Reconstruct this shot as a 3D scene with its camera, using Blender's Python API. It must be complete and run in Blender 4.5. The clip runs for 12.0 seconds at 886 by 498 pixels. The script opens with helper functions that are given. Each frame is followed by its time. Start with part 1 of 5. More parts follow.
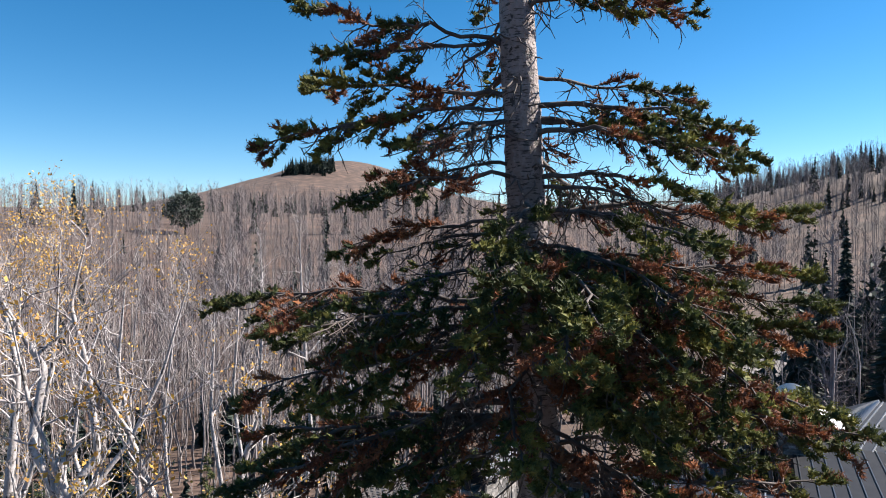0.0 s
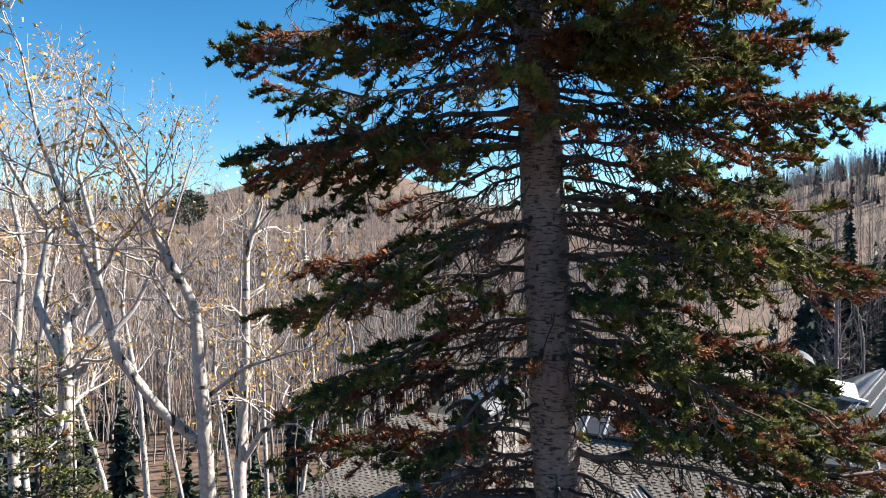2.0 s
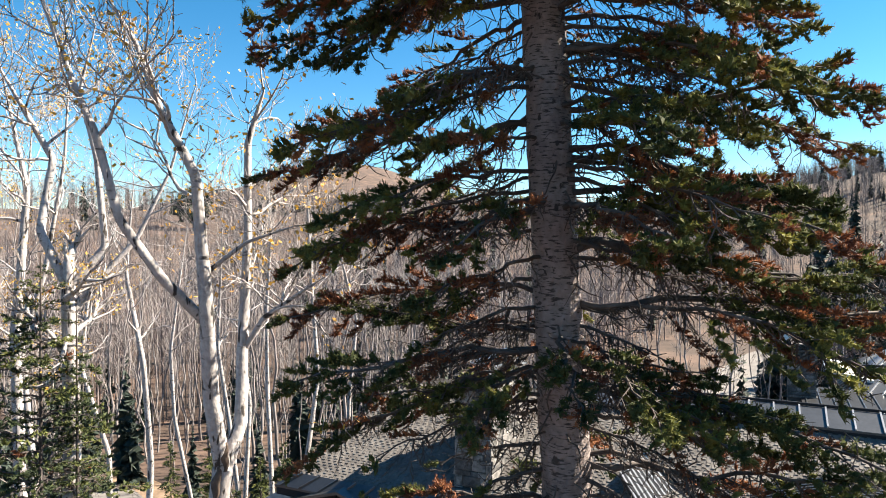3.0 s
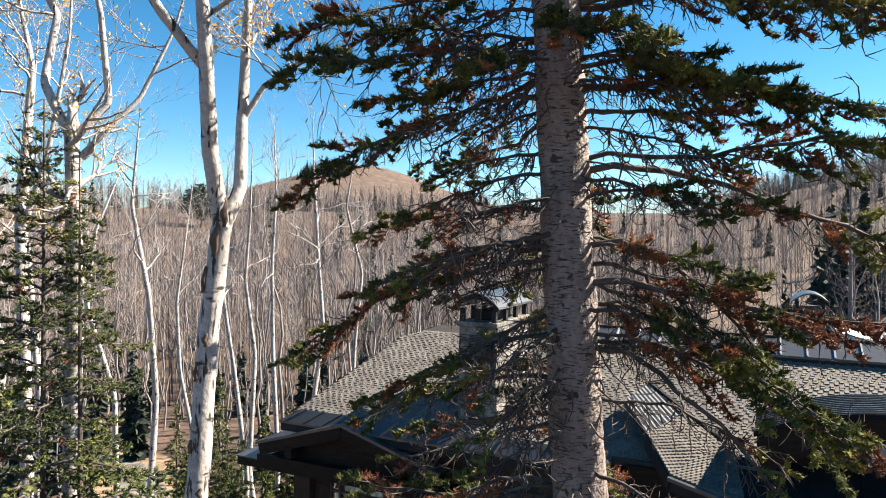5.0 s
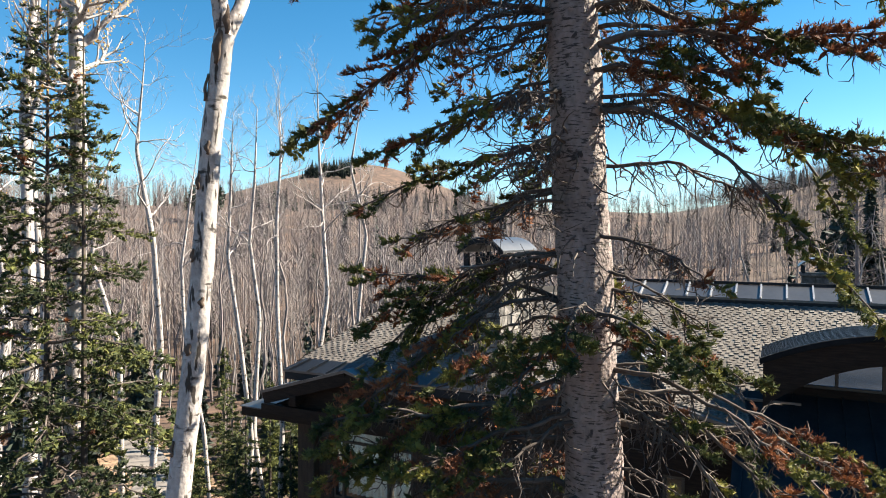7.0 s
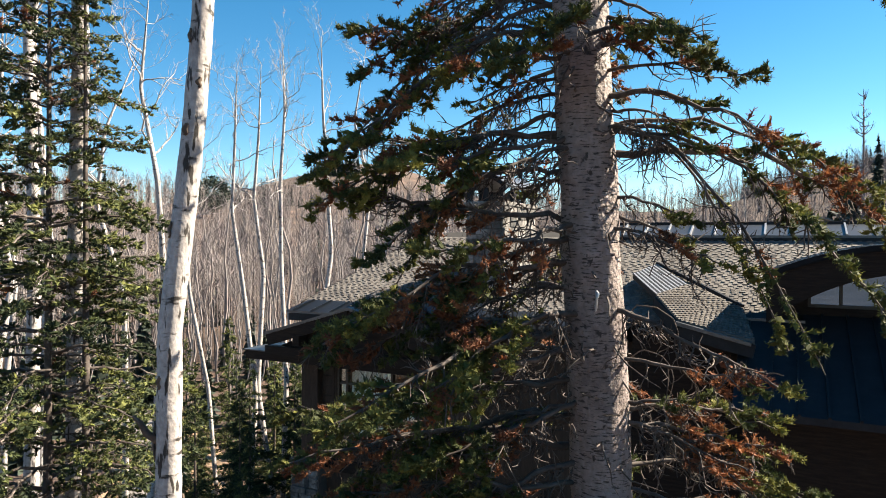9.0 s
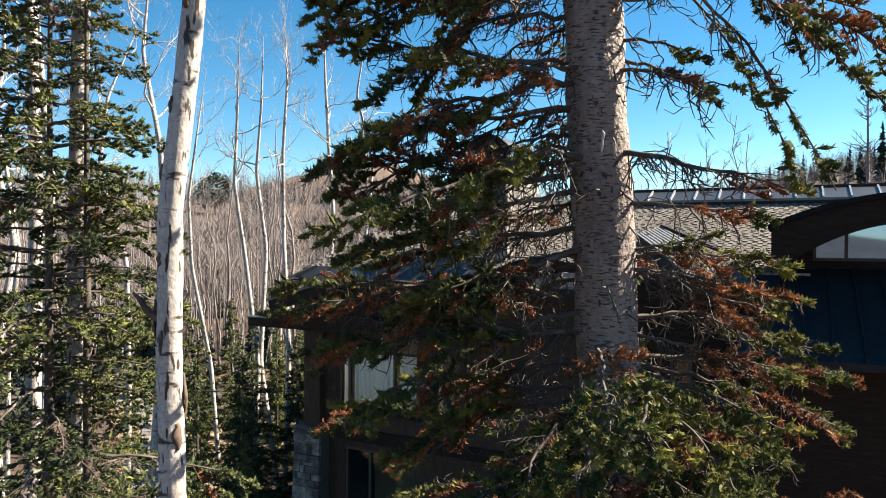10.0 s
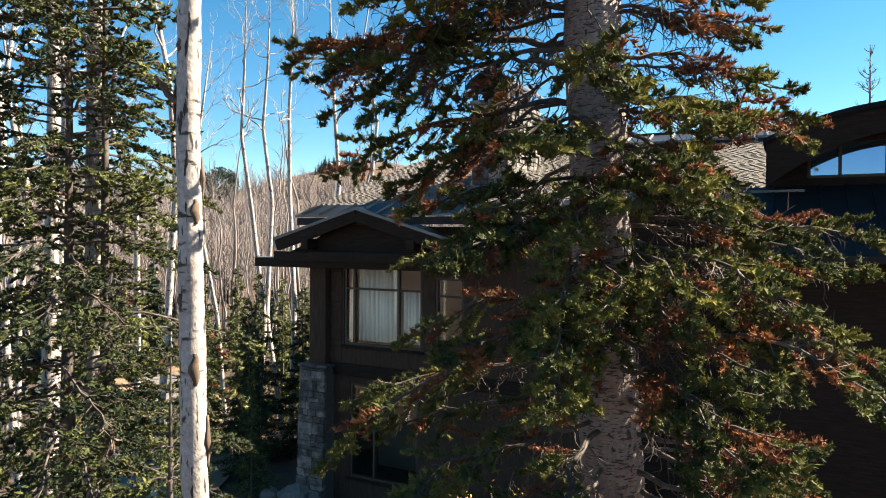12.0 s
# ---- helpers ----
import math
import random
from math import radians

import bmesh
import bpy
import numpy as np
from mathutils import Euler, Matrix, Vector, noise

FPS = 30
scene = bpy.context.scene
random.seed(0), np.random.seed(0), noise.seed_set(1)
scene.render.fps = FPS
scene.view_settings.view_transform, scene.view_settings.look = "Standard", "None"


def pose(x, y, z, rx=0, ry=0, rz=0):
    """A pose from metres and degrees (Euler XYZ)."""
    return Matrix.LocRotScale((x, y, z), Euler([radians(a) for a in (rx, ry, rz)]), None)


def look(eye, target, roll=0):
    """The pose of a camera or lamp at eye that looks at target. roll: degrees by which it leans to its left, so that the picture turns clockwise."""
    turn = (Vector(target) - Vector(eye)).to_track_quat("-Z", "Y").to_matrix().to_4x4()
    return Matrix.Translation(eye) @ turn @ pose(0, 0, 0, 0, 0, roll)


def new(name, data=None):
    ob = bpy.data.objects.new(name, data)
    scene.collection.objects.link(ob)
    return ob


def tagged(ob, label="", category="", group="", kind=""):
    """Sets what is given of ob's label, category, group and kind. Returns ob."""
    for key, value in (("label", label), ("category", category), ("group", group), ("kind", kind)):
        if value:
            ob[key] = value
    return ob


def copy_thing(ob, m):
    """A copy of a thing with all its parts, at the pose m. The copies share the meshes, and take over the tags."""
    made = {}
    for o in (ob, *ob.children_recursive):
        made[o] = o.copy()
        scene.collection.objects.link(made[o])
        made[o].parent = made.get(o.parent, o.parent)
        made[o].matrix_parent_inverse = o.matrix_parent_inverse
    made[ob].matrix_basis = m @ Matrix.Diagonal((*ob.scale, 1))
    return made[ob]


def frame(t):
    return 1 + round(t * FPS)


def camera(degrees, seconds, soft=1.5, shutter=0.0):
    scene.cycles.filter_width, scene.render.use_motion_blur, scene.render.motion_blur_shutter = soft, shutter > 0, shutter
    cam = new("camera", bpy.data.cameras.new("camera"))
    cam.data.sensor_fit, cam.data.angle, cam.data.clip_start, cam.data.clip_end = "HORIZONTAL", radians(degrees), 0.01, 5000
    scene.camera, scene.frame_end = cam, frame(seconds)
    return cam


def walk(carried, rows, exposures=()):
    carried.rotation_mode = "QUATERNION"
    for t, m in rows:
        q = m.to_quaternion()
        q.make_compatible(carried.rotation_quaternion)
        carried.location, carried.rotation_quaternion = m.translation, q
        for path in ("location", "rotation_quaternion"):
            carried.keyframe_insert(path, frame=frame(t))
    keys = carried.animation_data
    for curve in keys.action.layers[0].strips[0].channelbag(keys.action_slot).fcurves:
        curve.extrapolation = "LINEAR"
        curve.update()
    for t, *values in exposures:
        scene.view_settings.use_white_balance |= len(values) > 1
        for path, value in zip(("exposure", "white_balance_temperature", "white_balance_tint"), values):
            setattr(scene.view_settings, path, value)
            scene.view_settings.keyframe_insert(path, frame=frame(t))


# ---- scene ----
cam = camera(66.8, 12.0, soft=1.0)
METRES, EYE, TILT, LEAN, TURN = 10.3, 18.6, -1.5, 0.0, 0.0
ROWS = [
    (0.0, 0.0, 0.0, 0.0, -0.0, 0.0, 0.0),
    (0.5, -0.002, -0.0006, -0.0407, 0.02, 0.24, -0.15),
    (1.0, -0.0023, -0.002, -0.0836, 0.04, 0.32, -0.17),
    (1.5, -0.0009, -0.0034, -0.1263, 0.13, 0.39, -0.17),
    (2.0, -0.0, -0.0026, -0.17, 0.27, 0.43, -0.2),
    (2.5, 0.0006, -0.0007, -0.214, 0.44, 0.45, -0.2),
    (3.0, 0.0016, 0.0, -0.2579, 0.6, 0.45, -0.17),
    (5.0, 0.0077, 0.0044, -0.4361, 1.19, 0.68, -0.35),
    (5.5, 0.0086, 0.0038, -0.4715, 1.3, 0.66, -0.35),
    (6.0, 0.0098, 0.0052, -0.5049, 1.42, 0.69, -0.39),
    (6.5, 0.0097, 0.0077, -0.5386, 1.5, 0.72, -0.36),
    (7.0, 0.0094, 0.0092, -0.5751, 1.59, 0.72, -0.36),
    (9.0, 0.0164, 0.0115, -0.7349, 2.05, 0.76, -0.34),
    (9.5, 0.016, 0.0146, -0.7763, 2.15, 0.71, -0.33),
    (10.0, 0.0162, 0.0182, -0.8247, 2.27, 0.71, -0.33),
    (10.5, 0.0165, 0.0215, -0.87, 2.37, 0.71, -0.35),
    (11.0, 0.017, 0.0229, -0.9102, 2.46, 0.76, -0.37),
    (11.5, 0.0195, 0.0044, -0.9494, 2.58, 0.75, -0.46),
    (12.0, 0.0219, -0.0141, -0.9903, 2.64, 0.72, -0.46),
]
walk(cam, [(t, pose(0, 0, EYE, TILT, LEAN, TURN) @ pose(METRES * x, METRES * y, METRES * z, 90 + pitch, roll, yaw)) for t, x, y, z, yaw, pitch, roll in ROWS],
     exposures=[(0.0, 1.68, 6350, 11), (1.5, 1.88, 6700, 9), (3.0, 2.22, 7050, 7), (6.0, 2.13, 7250, 7), (9.0, 2.18, 7450, 7), (10.5, 2.16, 7700, 7), (12.0, 2.36, 8000, 7)])

# ---- light ----
SUN_AZ, SUN_EL = 16.0, 38.0          # degrees from +x towards +y, and above the horizon
world = bpy.data.worlds.new("sky")
scene.world = world
world.use_nodes = True
wt = world.node_tree
sky = wt.nodes.new("ShaderNodeTexSky")
sky.sky_type, sky.sun_disc = "NISHITA", False
sky.sun_elevation, sky.sun_rotation = radians(SUN_EL), radians(90 - SUN_AZ)
sky.altitude, sky.air_density, sky.dust_density, sky.ozone_density = 2400, 1.0, 0.3, 2.0
wt.nodes["Background"].inputs["Strength"].default_value = 0.05
clear = wt.nodes.new("ShaderNodeHueSaturation")      # the thin, deep blue air of a high place
clear.inputs["Saturation"].default_value, clear.inputs["Hue"].default_value = 1.36, 0.493
wt.links.new(sky.outputs[0], clear.inputs["Color"])
wt.links.new(clear.outputs[0], wt.nodes["Background"].inputs["Color"])
sun = new("sun", bpy.data.lights.new("sun", "SUN"))
sun.data.energy, sun.data.angle, sun.data.color = 5.0, radians(0.53), (1.0, 0.92, 0.82)
sa, se = radians(SUN_AZ), radians(SUN_EL)
sun.matrix_world = look((math.cos(sa) * math.cos(se) * 60, math.sin(sa) * math.cos(se) * 60, math.sin(se) * 60), (0, 0, 0))
tagged(sun, kind="structure")


# ---- materials ----
def material(name, colours, scale=4.0, stretch=(1, 1, 1), rough=0.8, metal=0.0, bump=0.0, bump_scale=None, island=0.0, through_light=0.0,
             detail=6.0, second=None, space="Object", shine=0.5):
    """Noise between colours, at object or world size, with a finer second noise, island variation, relief and translucence."""
    m = bpy.data.materials.new(name)
    m.use_nodes = True
    nt = m.node_tree
    b = nt.nodes["Principled BSDF"]
    add, link = nt.nodes.new, nt.links.new
    b.inputs["Roughness"].default_value, b.inputs["Metallic"].default_value, b.inputs["Specular IOR Level"].default_value = rough, metal, shine
    co = add("ShaderNodeTexCoord")
    mp = add("ShaderNodeMapping")
    mp.inputs["Scale"].default_value = stretch
    if space == "World":
        link(add("ShaderNodeNewGeometry").outputs["Position"], mp.inputs["Vector"])
    else:
        link(co.outputs["Object"], mp.inputs["Vector"])
    n1 = add("ShaderNodeTexNoise")
    n1.inputs["Scale"].default_value, n1.inputs["Detail"].default_value, n1.inputs["Roughness"].default_value = scale, detail, 0.62
    link(mp.outputs[0], n1.inputs["Vector"])
    ramp = add("ShaderNodeValToRGB")
    cr = ramp.color_ramp
    k = len(colours)
    while len(cr.elements) < k:
        cr.elements.new(0.5)
    for i, c in enumerate(colours):
        cr.elements[i].position = 0.28 + 0.44 * i / max(1, k - 1)
        cr.elements[i].color = (*c, 1)
    src = n1.outputs["Fac"]
    if island:
        g = add("ShaderNodeNewGeometry")
        oi = add("ShaderNodeObjectInfo")
        s1 = add("ShaderNodeMath")
        s1.operation = "ADD"
        link(g.outputs["Random Per Island"], s1.inputs[0])
        link(oi.outputs["Random"], s1.inputs[1])
        s2 = add("ShaderNodeMath")
        s2.operation = "MULTIPLY_ADD"
        link(s1.outputs[0], s2.inputs[0])
        s2.inputs[1].default_value = island
        s3 = add("ShaderNodeMath")
        s3.operation = "ADD"
        s3.inputs[1].default_value = -island
        link(n1.outputs["Fac"], s3.inputs[0])
        link(s3.outputs[0], s2.inputs[2])
        src = s2.outputs[0]
    link(src, ramp.inputs["Fac"])
    out = ramp.outputs["Color"]
    if second:
        sc, amount = second
        n2 = add("ShaderNodeTexNoise")
        n2.inputs["Scale"].default_value, n2.inputs["Detail"].default_value = sc, 4
        link(mp.outputs[0], n2.inputs["Vector"])
        mr = add("ShaderNodeMapRange")
        mr.inputs["From Min"].default_value, mr.inputs["From Max"].default_value = 0.3, 0.7
        mr.inputs["To Min"].default_value, mr.inputs["To Max"].default_value = 1 - amount, 1 + amount
        link(n2.outputs["Fac"], mr.inputs["Value"])
        hs = add("ShaderNodeHueSaturation")
        link(mr.outputs[0], hs.inputs["Value"])
        link(out, hs.inputs["Color"])
        out = hs.outputs["Color"]
    link(out, b.inputs["Base Color"])
    if bump:
        bp = add("ShaderNodeBump")
        bp.inputs["Strength"].default_value, bp.inputs["Distance"].default_value = min(1.0, bump), 0.02
        n3 = add("ShaderNodeTexNoise")
        n3.inputs["Scale"].default_value, n3.inputs["Detail"].default_value = bump_scale or scale * 3, 5
        link(mp.outputs[0], n3.inputs["Vector"])
        link(n3.outputs["Fac"], bp.inputs["Height"])
        link(bp.outputs[0], b.inputs["Normal"])
    if through_light:
        tr = add("ShaderNodeBsdfTranslucent")
        link(out, tr.inputs["Color"])
        mx = add("ShaderNodeMixShader")
        mx.inputs[0].default_value = through_light
        link(b.outputs[0], mx.inputs[1])
        link(tr.outputs[0], mx.inputs[2])
        link(mx.outputs[0], nt.nodes["Material Output"].inputs["Surface"])
    return m


def bark_material(name, pale, mid, dark, lines, patches, seams=14.0, grain=6.0, cracks=(1, 1, 0.8), relief=0.4):
    """Bark with flat dark lens-shaped marks across the stem and larger dark scars."""
    m = material(name, [mid, pale, pale], 3.0, (1, 1, 0.8), 0.75, bump=relief, bump_scale=30, second=(30, 0.22))
    nt = m.node_tree
    b = nt.nodes["Principled BSDF"]
    add, link = nt.nodes.new, nt.links.new
    base = b.inputs["Base Color"].links[0].from_socket
    co = add("ShaderNodeTexCoord")
    for stretch, scale, lo, hi in (((1, 1, seams), grain, lines, lines + 0.09), (cracks, 6.5, patches, patches + 0.05)):
        mp = add("ShaderNodeMapping")
        mp.inputs["Scale"].default_value = stretch
        link(co.outputs["Object"], mp.inputs["Vector"])
        n = add("ShaderNodeTexNoise")
        n.inputs["Scale"].default_value, n.inputs["Detail"].default_value = scale, 3
        link(mp.outputs[0], n.inputs["Vector"])
        mr = add("ShaderNodeMapRange")
        mr.inputs["From Min"].default_value, mr.inputs["From Max"].default_value = lo, hi
        link(n.outputs["Fac"], mr.inputs["Value"])
        mx = add("ShaderNodeMix")
        mx.data_type = "RGBA"
        link(mr.outputs[0], mx.inputs["Factor"])
        link(base, mx.inputs["A"])
        mx.inputs["B"].default_value = (*dark, 1)
        base = mx.outputs["Result"]
    link(base, b.inputs["Base Color"])
    return m


M_FIR_BARK = bark_material("fir_bark", (0.205, 0.164, 0.157), (0.1, 0.076, 0.072), (0.03, 0.023, 0.021), 0.54, 0.635, seams=5.0, grain=18.0, cracks=(3.0, 3.0, 2.0), relief=1.0)
M_TWIG = material("fir_twig", [(0.027, 0.0198, 0.0171), (0.0558, 0.0432, 0.0387), (0.135, 0.113, 0.104)], 6, rough=0.85)
M_NEEDLE = material("fir_needles", [(0.017, 0.028, 0.011), (0.058, 0.07, 0.02), (0.21, 0.195, 0.044)], 4, rough=0.75, island=0.14, through_light=0.3, space="World", shine=0.3)
M_DEAD = material("dead_needles", [(0.06, 0.022, 0.013), (0.155, 0.054, 0.025), (0.32, 0.125, 0.047)], 5, rough=0.85, island=0.15, through_light=0.28, space="World")
M_SPRUCE = material("spruce_needles", [(0.009, 0.018, 0.009), (0.036, 0.05, 0.019), (0.15, 0.16, 0.046)], 4, rough=0.75, island=0.2, through_light=0.2, space="World", shine=0.3)
M_DARKWOODS = material("far_conifer", [(0.012, 0.022, 0.018), (0.03, 0.045, 0.03)], 0.5, rough=0.8, island=0.2, space="World")
M_ASPEN = bark_material("aspen_bark", (0.33, 0.305, 0.302), (0.231, 0.207, 0.203), (0.0246, 0.0196, 0.0175), 0.605, 0.595, seams=3.0, cracks=(3.2, 3.2, 0.7))
M_ASPEN_FAR = material("aspen_far_bark", [(0.0938, 0.0782, 0.0764), (0.181, 0.159, 0.156), (0.263, 0.237, 0.232)], 0.7, (1, 1, 1), 0.8, island=0.2, space="World")
M_ASPEN_TWIG = material("aspen_twig", [(0.14, 0.116, 0.109), (0.281, 0.246, 0.231)], 1.5, rough=0.8, island=0.2, space="World")
M_BRUSH = material("bare_brush", [(0.0898, 0.0745, 0.0758), (0.193, 0.164, 0.166)], 0.15, rough=0.9, island=0.2, space="World")
M_LEAF = material("aspen_leaves", [(0.357, 0.187, 0.0425), (0.527, 0.306, 0.051), (0.595, 0.408, 0.136)], 3, rough=0.6, island=0.25, through_light=0.35, space="World")
M_GROUND = material("dry_ground", [(0.026, 0.017, 0.013), (0.068, 0.043, 0.032), (0.155, 0.093, 0.067)], 0.12, rough=0.95, bump=0.5, bump_scale=2.0, second=(1.5, 0.25), detail=12, space="World")
M_ROAD = material("pale_gravel", [(0.13, 0.118, 0.112), (0.19, 0.175, 0.166)], 0.6, rough=0.95, bump=0.3, bump_scale=20, second=(8, 0.1), space="World")
M_SHINGLE = material("shingle", [(0.0583, 0.0506, 0.0473), (0.0972, 0.0855, 0.0797), (0.136, 0.123, 0.114)], 2, rough=0.85, bump=0.1, bump_scale=60, island=0.16, second=(25, 0.15))
M_UNDERLAY = material("shingle_gap", [(0.02, 0.018, 0.018), (0.04, 0.036, 0.034)], 3, rough=0.95)
M_METAL = material("zinc_roof", [(0.078, 0.0819, 0.0897), (0.113, 0.117, 0.125)], 1.2, rough=0.38, metal=0.75, second=(12, 0.08))
M_BLACKROOF = material("black_roofing", [(0.009, 0.01, 0.012), (0.016, 0.017, 0.02)], 2, rough=0.85, shine=0.05, second=(14, 0.15))
M_SEAM = material("zinc_seam", [(0.312, 0.318, 0.333), (0.408, 0.415, 0.429)], 2, rough=0.35, metal=0.5)
M_DARKMETAL = material("dark_metal", [(0.012, 0.013, 0.016), (0.022, 0.023, 0.027)], 3, rough=0.55, shine=0.12, second=(15, 0.1))
M_STONE = material("ledge_stone", [(0.038, 0.038, 0.04), (0.09, 0.086, 0.083), (0.22, 0.205, 0.195)], 3, rough=0.9, shine=0.2, bump=0.35, bump_scale=18, island=0.3, second=(12, 0.15))
M_MORTAR = material("mortar", [(0.04, 0.038, 0.036), (0.07, 0.066, 0.06)], 8, rough=0.95, bump=0.5, bump_scale=40)
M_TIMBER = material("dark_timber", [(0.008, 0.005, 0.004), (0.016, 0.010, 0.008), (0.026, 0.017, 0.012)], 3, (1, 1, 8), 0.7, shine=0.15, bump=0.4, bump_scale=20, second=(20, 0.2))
M_SIDING = material("brown_siding", [(0.024, 0.016, 0.012), (0.055, 0.037, 0.028)], 2, (6, 6, 1), 0.75, shine=0.2, bump=0.4, bump_scale=12, second=(15, 0.2))
M_FRAME = material("window_frame", [(0.02, 0.016, 0.014), (0.03, 0.025, 0.02)], 4, rough=0.5)
M_CURTAIN = material("curtain_cloth", [(0.78, 0.78, 0.75), (0.88, 0.87, 0.84)], 2, (6, 6, 0.3), 0.9, second=(10, 0.1))
M_INSIDE = material("dim_plaster", [(0.25, 0.2, 0.16), (0.3, 0.25, 0.2)], 1, rough=0.9)
M_WHITE = material("white_membrane", [(0.546, 0.538, 0.523), (0.64, 0.632, 0.624)], 1, rough=0.6, second=(6, 0.06))
M_DIRT = material("tan_dirt", [(0.125, 0.078, 0.0484), (0.234, 0.156, 0.101), (0.312, 0.218, 0.148)], 0.8, rough=0.95, bump=0.5, bump_scale=6, second=(5, 0.2), space="World")
M_PEEL = material("torn_bark", [(0.035, 0.024, 0.018), (0.08, 0.055, 0.042), (0.16, 0.11, 0.08)], 12, rough=0.9)
M_ROCK = material("boulder", [(0.09, 0.083, 0.078), (0.2, 0.185, 0.17)], 2, rough=0.9, bump=0.8, bump_scale=9)

M_GLASS = bpy.data.materials.new("window_glass")
M_GLASS.use_nodes = True
gn = M_GLASS.node_tree
gb = gn.nodes["Principled BSDF"]
gb.inputs["Base Color"].default_value = (0.9, 0.96, 0.95, 1)
gb.inputs["Roughness"].default_value, gb.inputs["Transmission Weight"].default_value, gb.inputs["IOR"].default_value = 0.02, 1.0, 1.5
# mirror panes; the blue of a deeper sky reflection is put into their colour
M_SKY_TINTED = material("sky_tinted_glass", [(0.14, 0.25, 0.42), (0.18, 0.3, 0.47)], 0.5, rough=0.03, metal=0.85)


# ---- mesh tools ----
class Sheaf:
    """Collects triangles as arrays."""

    def __init__(self):
        self.v, self.f, self.n = [], [], 0

    def add(self, v, f):
        v, f = np.asarray(v, float), np.asarray(f, int)
        self.v.append(v)
        self.f.append(f + self.n)
        self.n += len(v)

    def tube(self, pts, radii, sides=6, cap=False):
        p = np.asarray(pts, float)
        r = np.asarray(radii, float)
        k = len(p)
        d = np.gradient(p, axis=0)
        d /= np.linalg.norm(d, axis=1)[:, None] + 1e-9
        ref = np.array([0.31, 0.95, 0.05]) if abs(d[:, 2]).mean() > 0.7 else np.array([0.05, 0.1, 1.0])
        a = np.cross(d, ref)
        a /= np.linalg.norm(a, axis=1)[:, None] + 1e-9
        b = np.cross(d, a)
        th = np.arange(sides) * 2 * np.pi / sides
        ring = p[:, None] + r[:, None, None] * (a[:, None] * np.cos(th)[None, :, None] + b[:, None] * np.sin(th)[None, :, None])
        i = np.arange(k - 1)[:, None] * sides
        j = np.arange(sides)[None]
        j2 = (j + 1) % sides
        q = np.stack([i + j, i + j2, i + sides + j2, i + j, i + sides + j2, i + sides + j], -1).reshape(-1, 3)
        self.add(ring.reshape(-1, 3), q)

    def blades(self, p, d, length, width):
        """A thin triangle from each point p along d."""
        k = len(p)
        side = np.cross(d, np.random.normal(size=(k, 3)))
        side /= np.linalg.norm(side, axis=1)[:, None] + 1e-9
        w = (side.T * width).T * 0.5
        v = np.stack([p - w, p + w, p + (d.T * length).T], 1).reshape(-1, 3)
        self.add(v, np.arange(3 * k).reshape(-1, 3))

    def mesh(self, name, smooth=False):
        me = bpy.data.meshes.new(name)
        if not self.v:
            return me
        v, f = np.concatenate(self.v), np.concatenate(self.f)
        me.vertices.add(len(v))
        me.vertices.foreach_set("co", v.astype(np.float32).ravel())
        me.loops.add(len(f) * 3)
        me.loops.foreach_set("vertex_index", f.astype(np.int32).ravel())
        me.polygons.add(len(f))
        me.polygons.foreach_set("loop_start", np.arange(0, len(f) * 3, 3, dtype=np.int32))
        me.polygons.foreach_set("use_smooth", np.full(len(f), bool(smooth)))
        me.update(calc_edges=True)
        return me


def thing(name, data=None, mat=None, label="", category="", group="", kind="", at=None):
    ob = new(name, data)
    if mat and data:
        data.materials.append(mat)
    if at:
        ob.location = at
    return tagged(ob, label, category, group, kind)


def piece(name, data, mat, parent, label=""):
    ob = new(name, data)
    if mat and not data.materials:
        data.materials.append(mat)
    ob.parent = parent
    return tagged(ob, label)


def part(name, bm, mat, parent, label=""):
    me = bpy.data.meshes.new(name)
    bm.to_mesh(me)
    bm.free()
    return piece(name, me, mat, parent, label)


def box_bm(x0, x1, y0, y1, z0, z1, bevel=0.0, bm=None):
    bm = bm or bmesh.new()
    made = bmesh.ops.create_cube(bm, size=1)["verts"]
    for v in made:
        v.co = Vector((x0 + (v.co.x + 0.5) * (x1 - x0), y0 + (v.co.y + 0.5) * (y1 - y0), z0 + (v.co.z + 0.5) * (z1 - z0)))
    if bevel:
        es = list({e for v in made for e in v.link_edges})
        bmesh.ops.bevel(bm, geom=es, offset=bevel, segments=1, affect="EDGES")
    return bm


def slab_bm(pts, thick, bm=None, down=None):
    """A plate with the given upper outline, thick metres downward (or along down)."""
    bm = bm or bmesh.new()
    off = Vector(down) if down else Vector((0, 0, -thick))
    top = [bm.verts.new(p) for p in pts]
    low = [bm.verts.new(Vector(p) + off) for p in pts]
    bm.faces.new(top)
    bm.faces.new(low[::-1])
    k = len(pts)
    for i in range(k):
        bm.faces.new((top[i], low[i], low[(i + 1) % k], top[(i + 1) % k]))
    bmesh.ops.recalc_face_normals(bm, faces=bm.faces)
    return bm


